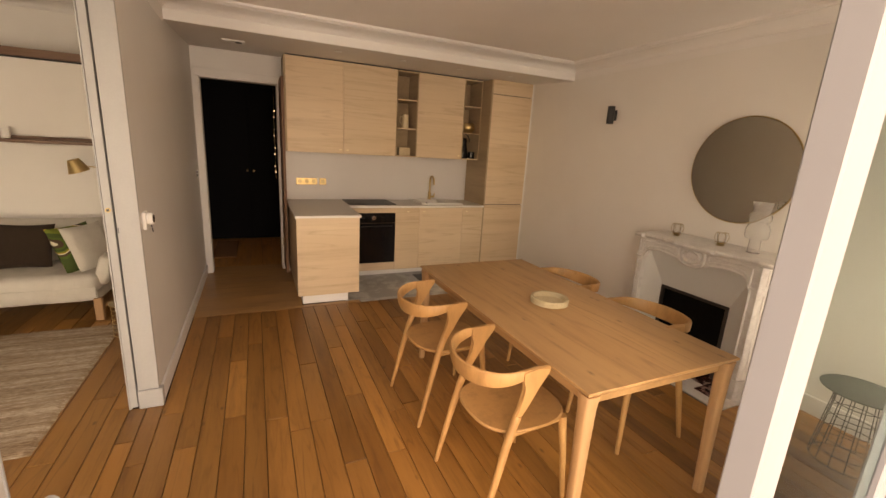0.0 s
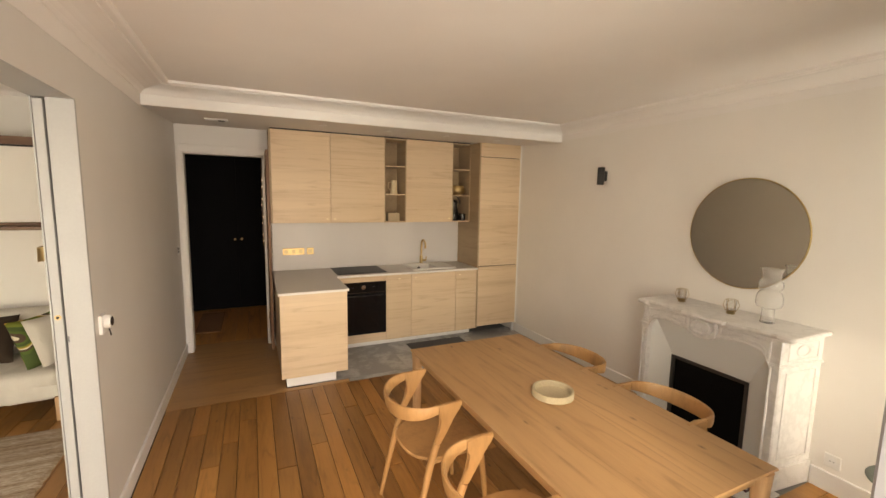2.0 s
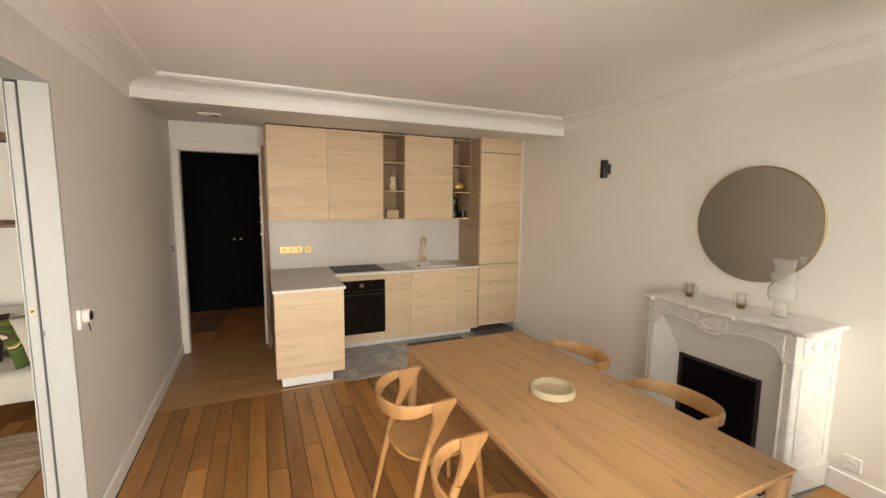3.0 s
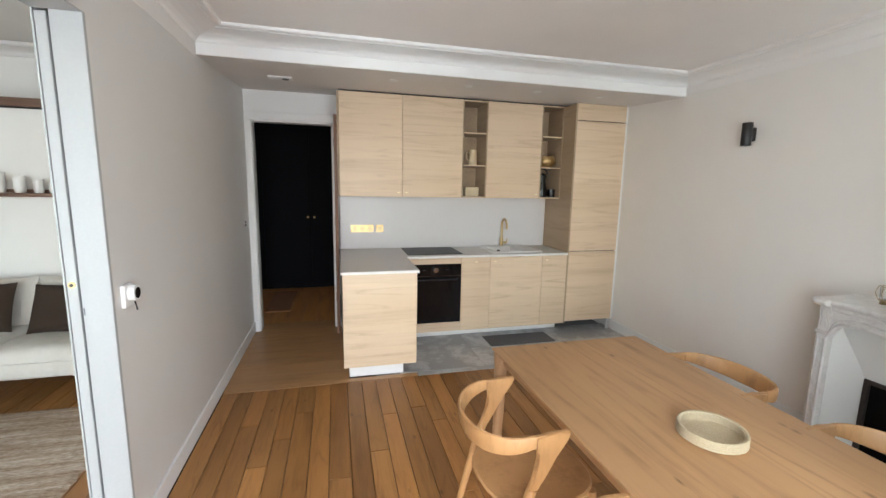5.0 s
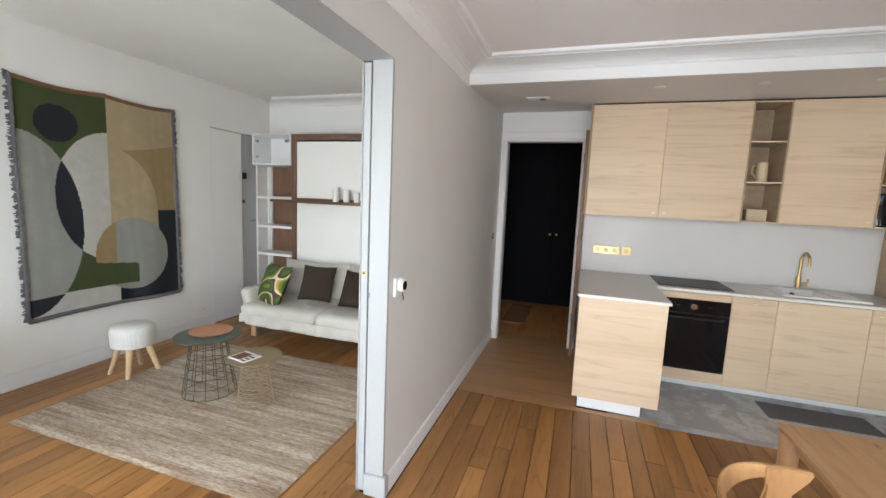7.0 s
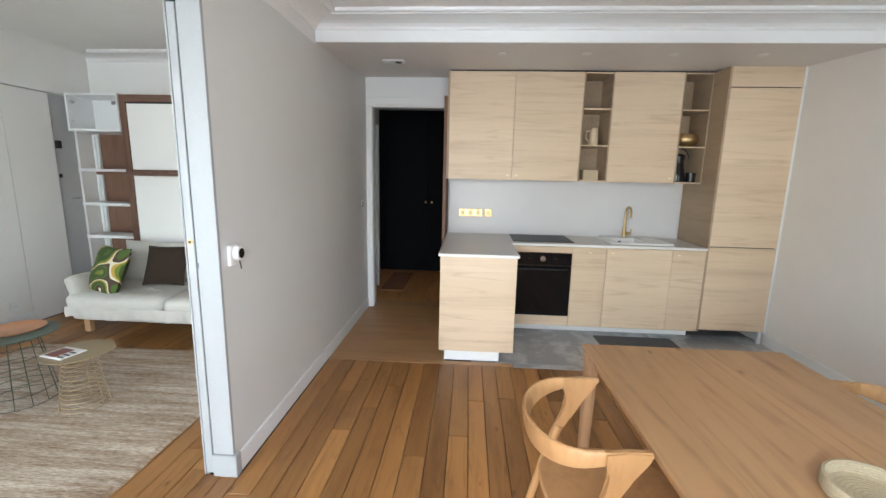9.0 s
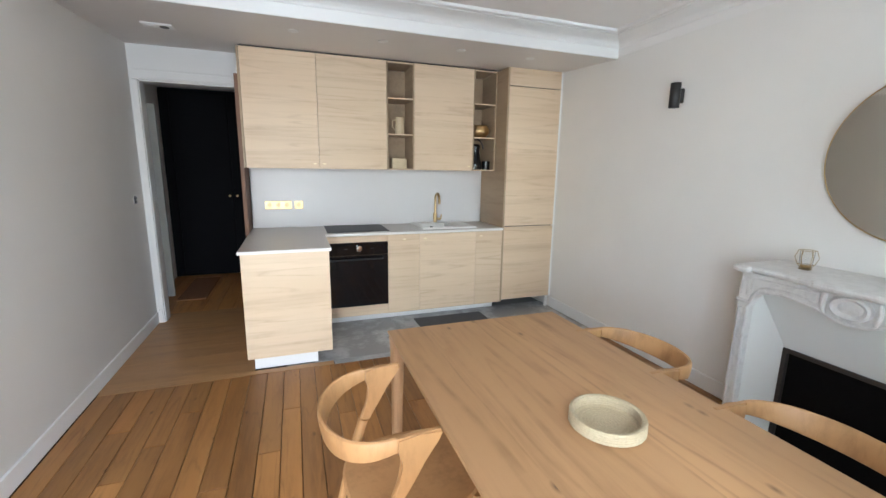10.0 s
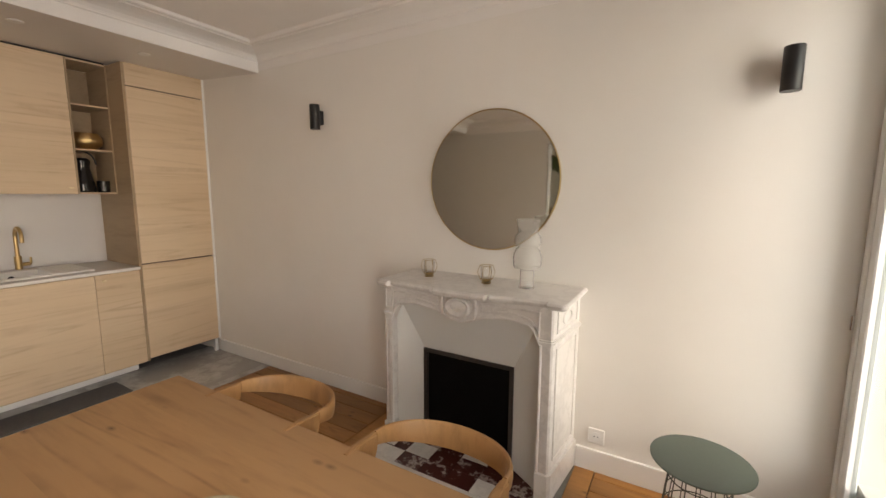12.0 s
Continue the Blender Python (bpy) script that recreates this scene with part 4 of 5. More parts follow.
part("foot_block", box((MX + 0.018, IN1 - 0.006, 0.003), (EAST - 0.001, FY1 + 0.006, 0.149), 0.005), MARBLE, fp)
part("capital_band", box((MX + 0.018, IN1 - 0.003, 0.815), (EAST - 0.001, FY1 + 0.006, 0.832), 0.005), MARBLE, fp)
for z0, z1 in ((0.19, 0.785), (0.86, 0.96)):
    part("pilaster_panel", tube([(MX + 0.028, IN1 + 0.018, z0), (MX + 0.028, FY1 - 0.016, z0), (MX + 0.028, FY1 - 0.016, z1), (MX + 0.028, IN1 + 0.018, z1)], 0.004, 6, closed=True), MARBLE, fp)
# south leg: narrow front, broad canted side with sunk panels
CY = -2.621


def south_leg(grow, z0, z1, name):
    o = [(MX + 0.03 - grow, IN0 - 0.001), (MX + 0.03 - grow, CY - grow * 0.6), (MX + 0.042 - grow * 0.5, CY - 0.008 - grow), (EAST - 0.001, FY0 - grow), (EAST - 0.001, IN0 - 0.001)]
    part(name, prism(o, z1 - z0, "z", z0), MARBLE, fp)


south_leg(0.0, 0.15, 0.9825, "pilaster")
south_leg(0.014, 0.003, 0.149, "foot_block")
south_leg(0.012, 0.808, 0.820, "capital_band")
south_leg(0.007, 0.8205, 0.828, "capital_moulding")


def side_at(u, z, out=0.001):
    """A point on the canted side, u from front to wall."""
    x0, y0, x1, y1 = MX + 0.042, CY - 0.008, EAST, FY0
    return (x0 + (x1 - x0) * u, y0 + (y1 - y0) * u - out, z)


for z0, z1 in ((0.20, 0.775), (0.85, 0.955)):
    part("side_panel", tube([side_at(0.12, z0), side_at(0.86, z0), side_at(0.86, z1), side_at(0.12, z1)], 0.0048, 6, closed=True), MARBLE, fp)
part("side_rosette", tube([side_at(0.49 + 0.16 * math.cos(q), 0.903 + 0.034 * math.sin(q)) for q in np.linspace(0, 2 * math.pi, 21)[:-1]], 0.006, 6, closed=True), MARBLE, fp, smooth=True)
part("inner_moulding", tube([(MX + 0.028, IN0 - 0.006, 0.15), (MX + 0.028, IN0 - 0.006, 0.80)], 0.008, 8), MARBLE, fp, smooth=True)
part("inner_moulding", tube([(MX + 0.028, IN1 + 0.006, 0.15), (MX + 0.028, IN1 + 0.006, 0.80)], 0.008, 8), MARBLE, fp, smooth=True)
# splayed panels inside and the firebox
BX, B0, B1, BZ = 3.762, -2.388, -1.818, 0.59
o0, o1, oz, ox = IN0 + 0.001, IN1 - 0.001, 0.93, MX + 0.0765
part("splay_panel", loft([[(ox, o0, oz), (ox, o1, oz), (BX, B1, BZ), (BX, B0, BZ)], [(ox + 0.01, o0, oz + 0.005), (ox + 0.01, o1, oz + 0.005), (BX + 0.01, B1, BZ + 0.005), (BX + 0.01, B0, BZ + 0.005)]]), FIRE_PANEL, fp, "grey-white painted metal panel")
for o, b in ((o0, B0), (o1, B1)):
    s = -0.006 if o == o0 else 0.006
    part("splay_panel", loft([[(ox, o, 0.003), (ox, o, oz - 0.001), (BX, b, BZ - 0.001), (BX, b, 0.003)], [(ox, o + s, 0.003), (ox, o + s, oz - 0.001), (BX, b + s, BZ - 0.001), (BX, b + s, 0.003)]]), FIRE_PANEL, fp, "grey-white painted metal panel")
bm = box((BX - 0.012, B0, 0.003), (BX + 0.012, B0 + 0.022, BZ))
box((BX - 0.012, B1 - 0.022, 0.003), (BX + 0.012, B1, BZ), bm=bm)
box((BX - 0.012, B0 + 0.022, BZ - 0.022), (BX + 0.012, B1 - 0.022, BZ), bm=bm)
part("iron_frame", bm, FIRE_FRAME, fp, "dark iron frame")
bm = box((BX + 0.013, B0 - 0.02, 0.0035), (EAST - 0.002, B0, BZ + 0.02))
box((BX + 0.013, B1, 0.0035), (EAST - 0.002, B1 + 0.02, BZ + 0.02), bm=bm)
box((BX + 0.013, B0, BZ), (EAST - 0.002, B1, BZ + 0.02), bm=bm)
box((EAST - 0.012, B0, 0.0035), (EAST - 0.002, B1, BZ), bm=bm)
part("firebox", bm, SOOT, fp, "sooty black firebox")
part("firebox_blind", box((BX + 0.014, B0, 0.04), (BX + 0.02, B1, BZ - 0.001)), SOOT, fp, "black metal blind")


# ---- on the walls of the dining room ----
mir = thing("round_mirror", (EAST - 0.009, -2.143, 1.582), "large round wall mirror in a thin brass rim over the mantel", "mirror", rot=0.9)
part("mirror_glass", tube([(-0.012, 0, 0), (-0.022, 0, 0)], 0.392, 96), MIRROR, mir, "round mirror glass")
part("rim", tube([(-0.016, 0.396 * math.cos(a), 0.396 * math.sin(a)) for a in np.linspace(0, 2 * math.pi, 97)[:-1]], 0.0042, 8, closed=True), BRASS, mir, "thin brass rim", True)
part("backing", tube([(0.0022, 0, 0), (-0.0118, 0, 0)], 0.385, 64), BLACK_METAL, mir)


def wall_sconce(y, z):
    root = thing("wall_sconce", (EAST, y, z), "black cylindrical wall lamp fixed to the cream wall", "wall lamp", "black wall lamps")
    part("wall_plate", box((-0.034, -0.024, -0.05), (-0.0005, 0.024, 0.05), 0.006), BLACK_METAL, root)
    part("shade", lathe([(0.026, -0.085), (0.034, -0.085), (0.035, -0.083), (0.035, 0.083), (0.034, 0.085), (0.026, 0.085), (0.026, -0.06)], 28, at=(-0.067, 0, 0)), BLACK_METAL, root, smooth=True)
    part("lens", lathe([(0, -0.062), (0.0255, -0.062), (0.0255, -0.058), (0, -0.058)], 20, at=(-0.067, 0, 0)), WHITE_CERAMIC, root, "pale lamp glass")


wall_sconce(-0.785, 2.046)
wall_sconce(-3.443, 2.0)


def socket(name, y, z, x=EAST, side=-1, label="white wall socket in the cream wall above the baseboard"):
    root = thing(name, (x, y, z), label, "socket", "wall sockets")
    a, b = sorted((0, side * 0.010))
    part("plate", box((a, -0.042, -0.042), (b, 0.042, 0.042), 0.003), PLASTIC, root)
    part("well", tube([(side * 0.0095, 0, 0), (side * 0.0115, 0, 0)], 0.024, 20), TRIM, root)
    bm = tube([(side * 0.011, 0.009, 0), (side * 0.0135, 0.009, 0)], 0.003, 8)
    tube([(side * 0.011, -0.009, 0), (side * 0.0135, -0.009, 0)], 0.003, 8, bm)
    part("contacts", bm, BLACK_METAL, root, "dark contact holes")


socket("wall_socket", -2.785, 0.205)
socket("wall_socket", 0.28, 0.215, WEST, 1, "white wall socket in the living room wall above the baseboard")

th = thing("thermostat", (0.0, -1.325, 1.125), "white wall thermostat with a round dial beside the sliding door", "thermostat")
part("base", box((0.0003, -0.045, -0.05), (0.018, 0.035, 0.05), 0.005, segments=2), PLASTIC, th)
part("dial", tube([(0.0185, 0.005, 0.008), (0.045, 0.005, 0.008)], [0.036, 0.034], 28), PLASTIC, th, "round white dial", True)
part("dial_face", tube([(0.0453, 0.005, 0.008), (0.0475, 0.005, 0.008)], 0.024, 24), BLACK_GLASS, th, "dark dial face")
part("key", tube([(0.03, 0.01, -0.03), (0.034, 0.014, -0.06), (0.036, 0.012, -0.072)], 0.003, 6), BLACK_METAL, th, "small dark tag")

sw = thing("light_switch", (0.0, 1.15, 1.205), "double light switch on the wall beside the door casing", "switch")
part("plate", box((0.0003, -0.036, -0.036), (0.009, 0.036, 0.036), 0.002), CHROME, sw)
for z in (-0.016, 0.016):
    part("rocker", box((0.0093, -0.02, z - 0.01), (0.014, 0.02, z + 0.01), 0.002), BLACK_METAL, sw, "dark rocker")

for x0, n in ((1.040, 3), (1.312, 1)):
    w = 0.082 * n
    r = thing("brass_socket", (x0 + w / 2, NORTH - 0.0075, 1.137), "brass triple socket plate on the backsplash" if n == 3 else "brass single socket plate on the backsplash", "socket", "brass sockets")
    part("plate", box((-w / 2, -0.008, -0.041), (w / 2, -0.0003, 0.041), 0.002), BRASS, r)
    part("border", tube([(-w / 2 + 0.004, -0.0085, -0.037), (w / 2 - 0.004, -0.0085, -0.037), (w / 2 - 0.004, -0.0085, 0.037), (-w / 2 + 0.004, -0.0085, 0.037)], 0.0018, 6, closed=True), BRASS, r, "raised brass border")
    for k in range(n):
        cx = -w / 2 + 0.041 + k * 0.082
        part("well", tube([(cx, -0.0082, 0), (cx, -0.0105, 0)], 0.024, 20), SOCKET_BRASS, r, "round brass socket well")
        part("well_floor", tube([(cx, -0.0106, 0), (cx, -0.0112, 0)], 0.019, 20), SOCKET_BRASS, r)

# downlights
vent = thing("double_downlight", (0.457, 0.535, 2.487), "white rectangular double downlight recessed in the soffit", "ceiling light")
part("frame", box((-0.095, -0.05, -0.008), (0.095, 0.05, 0.004), 0.003), TRIM, vent)
for s in (-1, 1):
    part("lamp_well", tube([(s * 0.042, 0, -0.0085), (s * 0.042, 0, -0.0115)], 0.030, 20), BLACK_METAL if s > 0 else TRIM, vent)
for x in (1.37, 2.02, 2.67, 3.32):
    d = thing("downlight", (x, 0.235, 2.4715), "small round white downlight recessed in the kitchen soffit", "ceiling light", "kitchen downlights")
    part("ring", lathe([(0.022, -0.0055), (0.036, -0.0055), (0.038, -0.001), (0.03, 0.0), (0.022, -0.002)], 24), TRIM, d)
    part("lens", tube([(0, 0, -0.001), (0, 0, -0.003)], 0.0215, 20), WHITE_CERAMIC, d)


# ---- on the mantel ----
def candle_holder(loc):
    root = thing("candle_holder", loc, "small gold wire candle holder on the marble mantel", "candle holder", "candle holders")
    part("dish", lathe([(0, 0), (0.024, 0), (0.025, 0.003), (0.012, 0.006), (0.02, 0.010), (0.021, 0.02), (0.0, 0.02)], 18), DARK_GOLD, root)
    low = [(0.030 * math.cos(a), 0.030 * math.sin(a), 0.022) for a in np.linspace(0, 2 * math.pi, 7)[:-1]]
    mid = [(0.042 * math.cos(a), 0.042 * math.sin(a), 0.055) for a in np.linspace(0, 2 * math.pi, 7)[:-1]]
    top = [(0.032 * math.cos(a), 0.032 * math.sin(a), 0.088) for a in np.linspace(0, 2 * math.pi, 7)[:-1]]
    bm = tube(low, 0.0014, 5, closed=True)
    tube(top, 0.0014, 5, bm, closed=True)
    for a, b, c in zip(low, mid, top):
        tube([(a[0] * 0.6, a[1] * 0.6, 0.006), a, b, c], 0.0014, 5, bm)
    part("wire_frame", bm, DARK_GOLD, root)
    part("cup", lathe([(0.0, 0.0205), (0.024, 0.0205), (0.027, 0.08), (0.0255, 0.08), (0.0225, 0.024), (0, 0.023)], 18), CUP_GLASS, root, "clear glass cup", True)


candle_holder((3.81, -1.82, 1.0185))
candle_holder((3.81, -2.193, 1.0185))
for ob_ in [o for o in bpy.data.objects if o.name.startswith("candle_holder")]:
    ob_.scale = (1.15, 1.15, 1.12)
vase = thing("glass_vase", (3.81, -2.425, 1.0185), "tall clear glass vase of stacked bulbs on the mantel", "vase")
outer = [(0.038, 0), (0.042, 0.004), (0.036, 0.016), (0.035, 0.095), (0.046, 0.101), (0.067, 0.109), (0.074, 0.132), (0.073, 0.175), (0.061, 0.206), (0.050, 0.216), (0.062, 0.226), (0.069, 0.246), (0.066, 0.273), (0.052, 0.291), (0.046, 0.297), (0.053, 0.306), (0.055, 0.332), (0.064, 0.362)]
prof = [(0, 0)] + outer + [(r - 0.003, z) for r, z in outer[::-1][:-1]] + [(0.03, 0.008), (0, 0.008)]
bm = lathe(prof, 56)
for v_ in bm.verts:
    if 0.09 < v_.co.z and v_.co.xy.length > 0.02 and round(math.degrees(math.atan2(v_.co.y, v_.co.x)) / (360 / 56)) % 2:
        v_.co.x *= 0.975
        v_.co.y *= 0.975
part("body", bm, VASE_GLASS, vase, smooth=True)


# ---- side tables of wire and lacquer ----
def wire_table(name, loc, height, top_r, base_r, waist_r, material, wire, label, rings=7, ribs=14, tilt=0.0, group="wire side tables"):
    root = thing(name, loc, label, "side table", group)
    part("tabletop", lathe([(0, height - 0.008), (top_r - 0.004, height - 0.008), (top_r, height - 0.004), (top_r, height - 0.001), (top_r - 0.003, height), (0, height)], 48), material, root)
    for k in range(rings):
        u = k / (rings - 1)
        r = waist_r + (base_r - waist_r) * (1 - u)
        part("wire_ring", tube(ring_points(0, 0, 0.004 + u * (height - 0.016), r, 32), 0.0024, 5, closed=True), wire, root)
    for k in range(ribs):
        a = 2 * math.pi * k / ribs
        part("wire_rib", tube([(base_r * math.cos(a), base_r * math.sin(a), 0.004), (waist_r * math.cos(a), waist_r * math.sin(a), height - 0.009)], 0.0024, 5), wire, root)
    return root


wire_table("wire_side_table", (3.60, -3.245, 0.0), 0.45, 0.185, 0.15, 0.105, SAGE, SAGE_WIRE, "round sage green side table on a wire base")
wire_table("wire_side_table", (-1.77, -0.885, 0.012), 0.46, 0.235, 0.19, 0.12, SAGE, SAGE_WIRE, "large round sage green side table on a wire cage")
wire_table("wire_side_table", (-1.315, -0.90, 0.012), 0.365, 0.19, 0.13, 0.085, GOLD_TOP, GOLD_WIRE, "small round gold side table on a ringed wire base", 13, 3)
wire_table("wire_side_table", (-0.415, -0.235, 0.0), 0.27, 0.115, 0.105, 0.105, GOLD_TOP, GOLD_WIRE, "low gold wire side table beside the sofa", 8, 4)
solo("copper_tray", lathe([(0, 0), (0.13, 0), (0.15, 0.012), (0.155, 0.016), (0.148, 0.016), (0.13, 0.006), (0, 0.005)], 48), COPPER, (-1.79, -0.84, 0.4725), "round shallow copper tray on the green side table", "tray", smooth=True)
mag = thing("magazine", (-1.36, -0.95, 0.3777), "thin red and white magazine on the gold side table", "magazine", rot=-12)
part("pages", box((-0.09, -0.075, 0), (0.09, 0.075, 0.006), 0.001), PLASTIC, mag)
part("cover_picture", box((-0.075, -0.06, 0.0062), (0.02, 0.05, 0.0072)), plain("magazine_red", (0.25, 0.06, 0.045), 0.4, 0.5, 0.0, 30), mag, "dark red cover picture")
for k in range(3):
    part("cover_bar", box((0.03, -0.06 + k * 0.035, 0.0062), (0.08, -0.045 + k * 0.035, 0.0070)), BLACK_METAL, mag, "dark printed bar")

# ---- living room: rug ----
RX0, RX1, RY0, RY1 = -2.60, -0.505, -1.71, -0.03
m, t, b = base_material("woven_rug", 0.95)
v, _ = coords(t)
band = noise_node(t, v, 30, 4, 0.7, (0.05, 1, 1))
fleck = noise_node(t, v, 150, 4, 0.7, (0.18, 1, 1))
big = noise_node(t, v, 9, 3, 0.6, (0.1, 1, 1))
c1 = ramp(t, fleck, [(0.32, (0.31, 0.235, 0.175)), (0.5, (0.55, 0.455, 0.36)), (0.66, (0.72, 0.64, 0.545))])
c2 = ramp(t, band, [(0.35, (0.62, 0.52, 0.43)), (0.6, (1, 1, 1))])
c3 = ramp(t, big, [(0.38, (0.72, 0.66, 0.60)), (0.62, (1, 1, 1))])
t.links.new(mix(t, mix(t, c1, c2, 1.0, "MULTIPLY"), c3, 0.8, "MULTIPLY"), b.inputs["Base Color"])
bump(t, b, fleck, 0.9, 0.006)
RUG = m
rug = bmesh.new()
nx, ny = 60, 48
rng = random.Random(4)
grid = []
for j in range(ny + 1):
    row = []
    for i in range(nx + 1):
        x, y = RX0 + (RX1 - RX0) * i / nx, RY0 + (RY1 - RY0) * j / ny
        edge = i in (0, nx) or j in (0, ny)
        if i in (0, nx):
            x += rng.uniform(-0.006, 0.006)
        if j in (0, ny):
            y += rng.uniform(-0.003, 0.003)
        row.append(rug.verts.new((x, y, 0.001 if edge else 0.011 + rng.uniform(-0.0012, 0.0012))))
    grid.append(row)
for j in range(ny):
    for i in range(nx):
        rug.faces.new((grid[j][i], grid[j][i + 1], grid[j + 1][i + 1], grid[j + 1][i]))
solo("woven_rug", rug, RUG, (0, 0, 0), "large flat-woven beige and brown wool rug on the oak floor", "rug")


# ---- fur stool ----
st = thing("stool", (-2.64, -0.85, 0.0), "round stool with a cream wool cover on splayed beech legs", "stool")
prof = [(0, 0.24), (0.135, 0.24), (0.155, 0.25), (0.16, 0.28), (0.163, 0.36), (0.158, 0.40), (0.14, 0.42), (0.08, 0.432), (0, 0.434)]
bm = lathe(prof, 60)
for v_ in bm.verts:
    a = math.atan2(v_.co.y, v_.co.x)
    k = 1 + 0.018 * math.sin(a * 30) * (1 if v_.co.z < 0.425 else 0.3) + 0.01 * noise.noise(v_.co * 30)
    v_.co.x *= k
    v_.co.y *= k
part("cushion", bm, WOOL, st, "cream knitted cushion", True)
for k in range(4):
    a = radians(40 + 90 * k)
    part("leg", tube([(0.175 * math.cos(a), 0.175 * math.sin(a), 0.0005), (0.10 * math.cos(a), 0.10 * math.sin(a), 0.245)], [0.018, 0.026], 12), PALE_WOOD, st, smooth=True)


# ---- sofa ----
def pillow_mesh(w, h, d, n=14, crumple=0.006, seed=0.0):
    """A stuffed cushion standing in the xz plane, its middle at the origin."""
    bm = bmesh.new()
    sides = []
    for s in (-1, 1):
        g = []
        for j in range(n + 1):
            row = []
            for i in range(n + 1):
                u, q = 2 * i / n - 1, 2 * j / n - 1
                pull = 1 - 0.07 * (1 - abs(u) ** 2) * abs(q) ** 3
                pull2 = 1 - 0.07 * (1 - abs(q) ** 2) * abs(u) ** 3
                th_ = d / 2 * max(0.0, (1 - u ** 4) * (1 - q ** 4)) ** 0.55
                x, z = u * w / 2 * pull2, q * h / 2 * pull
                y = s * th_ + (crumple * noise.noise(Vector((x * 9 + seed, s * 3, z * 9))) if th_ > 0.003 else 0)
                if s == 1 and (i in (0, n) or j in (0, n)):
                    row.append(sides[0][j][i])
                else:
                    row.append(bm.verts.new((x, y, z)))
            g.append(row)
        sides.append(g)
        for j in range(n):
            for i in range(n):
                f = (g[j][i], g[j][i + 1], g[j + 1][i + 1], g[j + 1][i])
                bm.faces.new(f if s < 0 else f[::-1])
    return bm


def soft_box(lo, hi, r, sag=0.012, seed=0.0, n=12):
    """An upholstered block with round edges and a little unevenness."""
    bm = bmesh.new()
    bmesh.ops.create_cube(bm, size=1)
    bmesh.ops.subdivide_edges(bm, edges=bm.edges[:], cuts=n, use_grid_fill=True)
    half = Vector([(hi[k] - lo[k]) / 2 for k in range(3)])
    mid = Vector([(hi[k] + lo[k]) / 2 for k in range(3)])
    for v_ in bm.verts:
        p = Vector([v_.co[k] * 2 * half[k] for k in range(3)])
        q = Vector([max(-half[k] + r, min(half[k] - r, p[k])) for k in range(3)])
        d = p - q
        if d.length > 1e-6:
            p = q + d.normalized() * r
        p += p.normalized() * sag * noise.noise(Vector((p.x * 4 + seed, p.y * 4, p.z * 5)))
        v_.co = mid + p
    return bm


SX0, SX1, SY0 = -2.42, -0.66, 0.10
sofa = thing("sofa", ((SX0 + SX1) / 2, SY0, 0), "cream linen two-seat sofa with loose cushions before the wall bed", "sofa")
cx = (SX0 + SX1) / 2
hw = (SX1 - SX0) / 2
part("seat_base", soft_box((-hw + 0.02, 0.01, 0.165), (hw - 0.02, 0.78, 0.29), 0.045, 0.014), SOFA_CLOTH, sofa, smooth=True)
part("seat_cushion", soft_box((-hw, -0.015, 0.245), (0.003, 0.70, 0.415), 0.07, 0.04, 1.0), SOFA_CLOTH, sofa, "soft creased seat cushion", True)
part("seat_cushion", soft_box((0.005, -0.015, 0.245), (hw - 0.02, 0.70, 0.41), 0.07, 0.04, 5.0), SOFA_CLOTH, sofa, "soft creased seat cushion", True)
for s, a in ((-1, 3.0), (1, 8.0)):
    bm = pillow_mesh(hw * 0.98, 0.44, 0.20, 14, 0.012, a)
    bk = part("back_cushion", bm, SOFA_CLOTH, sofa, "tall soft back cushion", True)
    bk.matrix_basis = pose(s * hw * 0.49 - 0.01, 0.66, 0.585, -14, 0, 0)
part("back_frame", soft_box((-hw + 0.03, 0.74, 0.22), (hw - 0.03, 0.86, 0.72), 0.04, 0.004), SOFA_CLOTH, sofa, smooth=True)
for s in (-1, 1):
    bm = soft_box((-0.055, 0.03, -0.13), (0.055, 0.70, 0.14), 0.045, 0.01, s * 2.0)
    arm_ = part("arm", bm, SOFA_CLOTH, sofa, "sloping padded arm", True)
    arm_.matrix_basis = pose(s * (hw + 0.0), 0.03, 0.42, 0, s * 16, 0)
hem = bmesh.new()
cols = []
for k in range(49):
    x_ = -hw + 0.01 + (2 * hw - 0.04) * k / 48
    w_ = 0.008 * math.sin(k * 0.9) + 0.006 * math.sin(k * 2.3)
    cols.append([(x_, -0.026 + w_ * 0.3, 0.31), (x_, -0.034 + w_, 0.255 + 0.010 * math.sin(k * 0.42)), (x_, -0.028 + w_ * 1.3, 0.215 + 0.016 * math.sin(k * 0.42)), (x_, -0.022 + w_ * 1.3, 0.214 + 0.016 * math.sin(k * 0.42)), (x_, -0.020 + w_ * 0.3, 0.31)])
part("throw_hem", loft(cols, hem), SOFA_CLOTH, sofa, "loose wavy hem of the cream cover", True)
for x in (-hw, hw - 0.04):
    for y in (0.20 if x < 0 else 0.03, 0.72):
        part("leg", box((x - 0.03, y - 0.025, 0.0), (x + 0.03, y + 0.025, 0.20), 0.004), LEG_OAK, sofa, "square oak leg")
solo("seam_tie", pillow_mesh(0.14, 0.06, 0.02, 8, 0.006, 3), SOFA_CLOTH, (0, 0, 0), "folded corner of cream fabric lying on the sofa seat", "fabric", smooth=True).matrix_basis = pose(-1.72, 0.30, 0.428, 80, 0, -40)

m, t, b = base_material("retro_print_cushion", 0.9)
v, _ = coords(t)
sw_ = noise_node(t, v, 4.2, 0.6, 0.3, (0.8, 1, 1.25))
mulm = t.nodes.new("ShaderNodeMath")
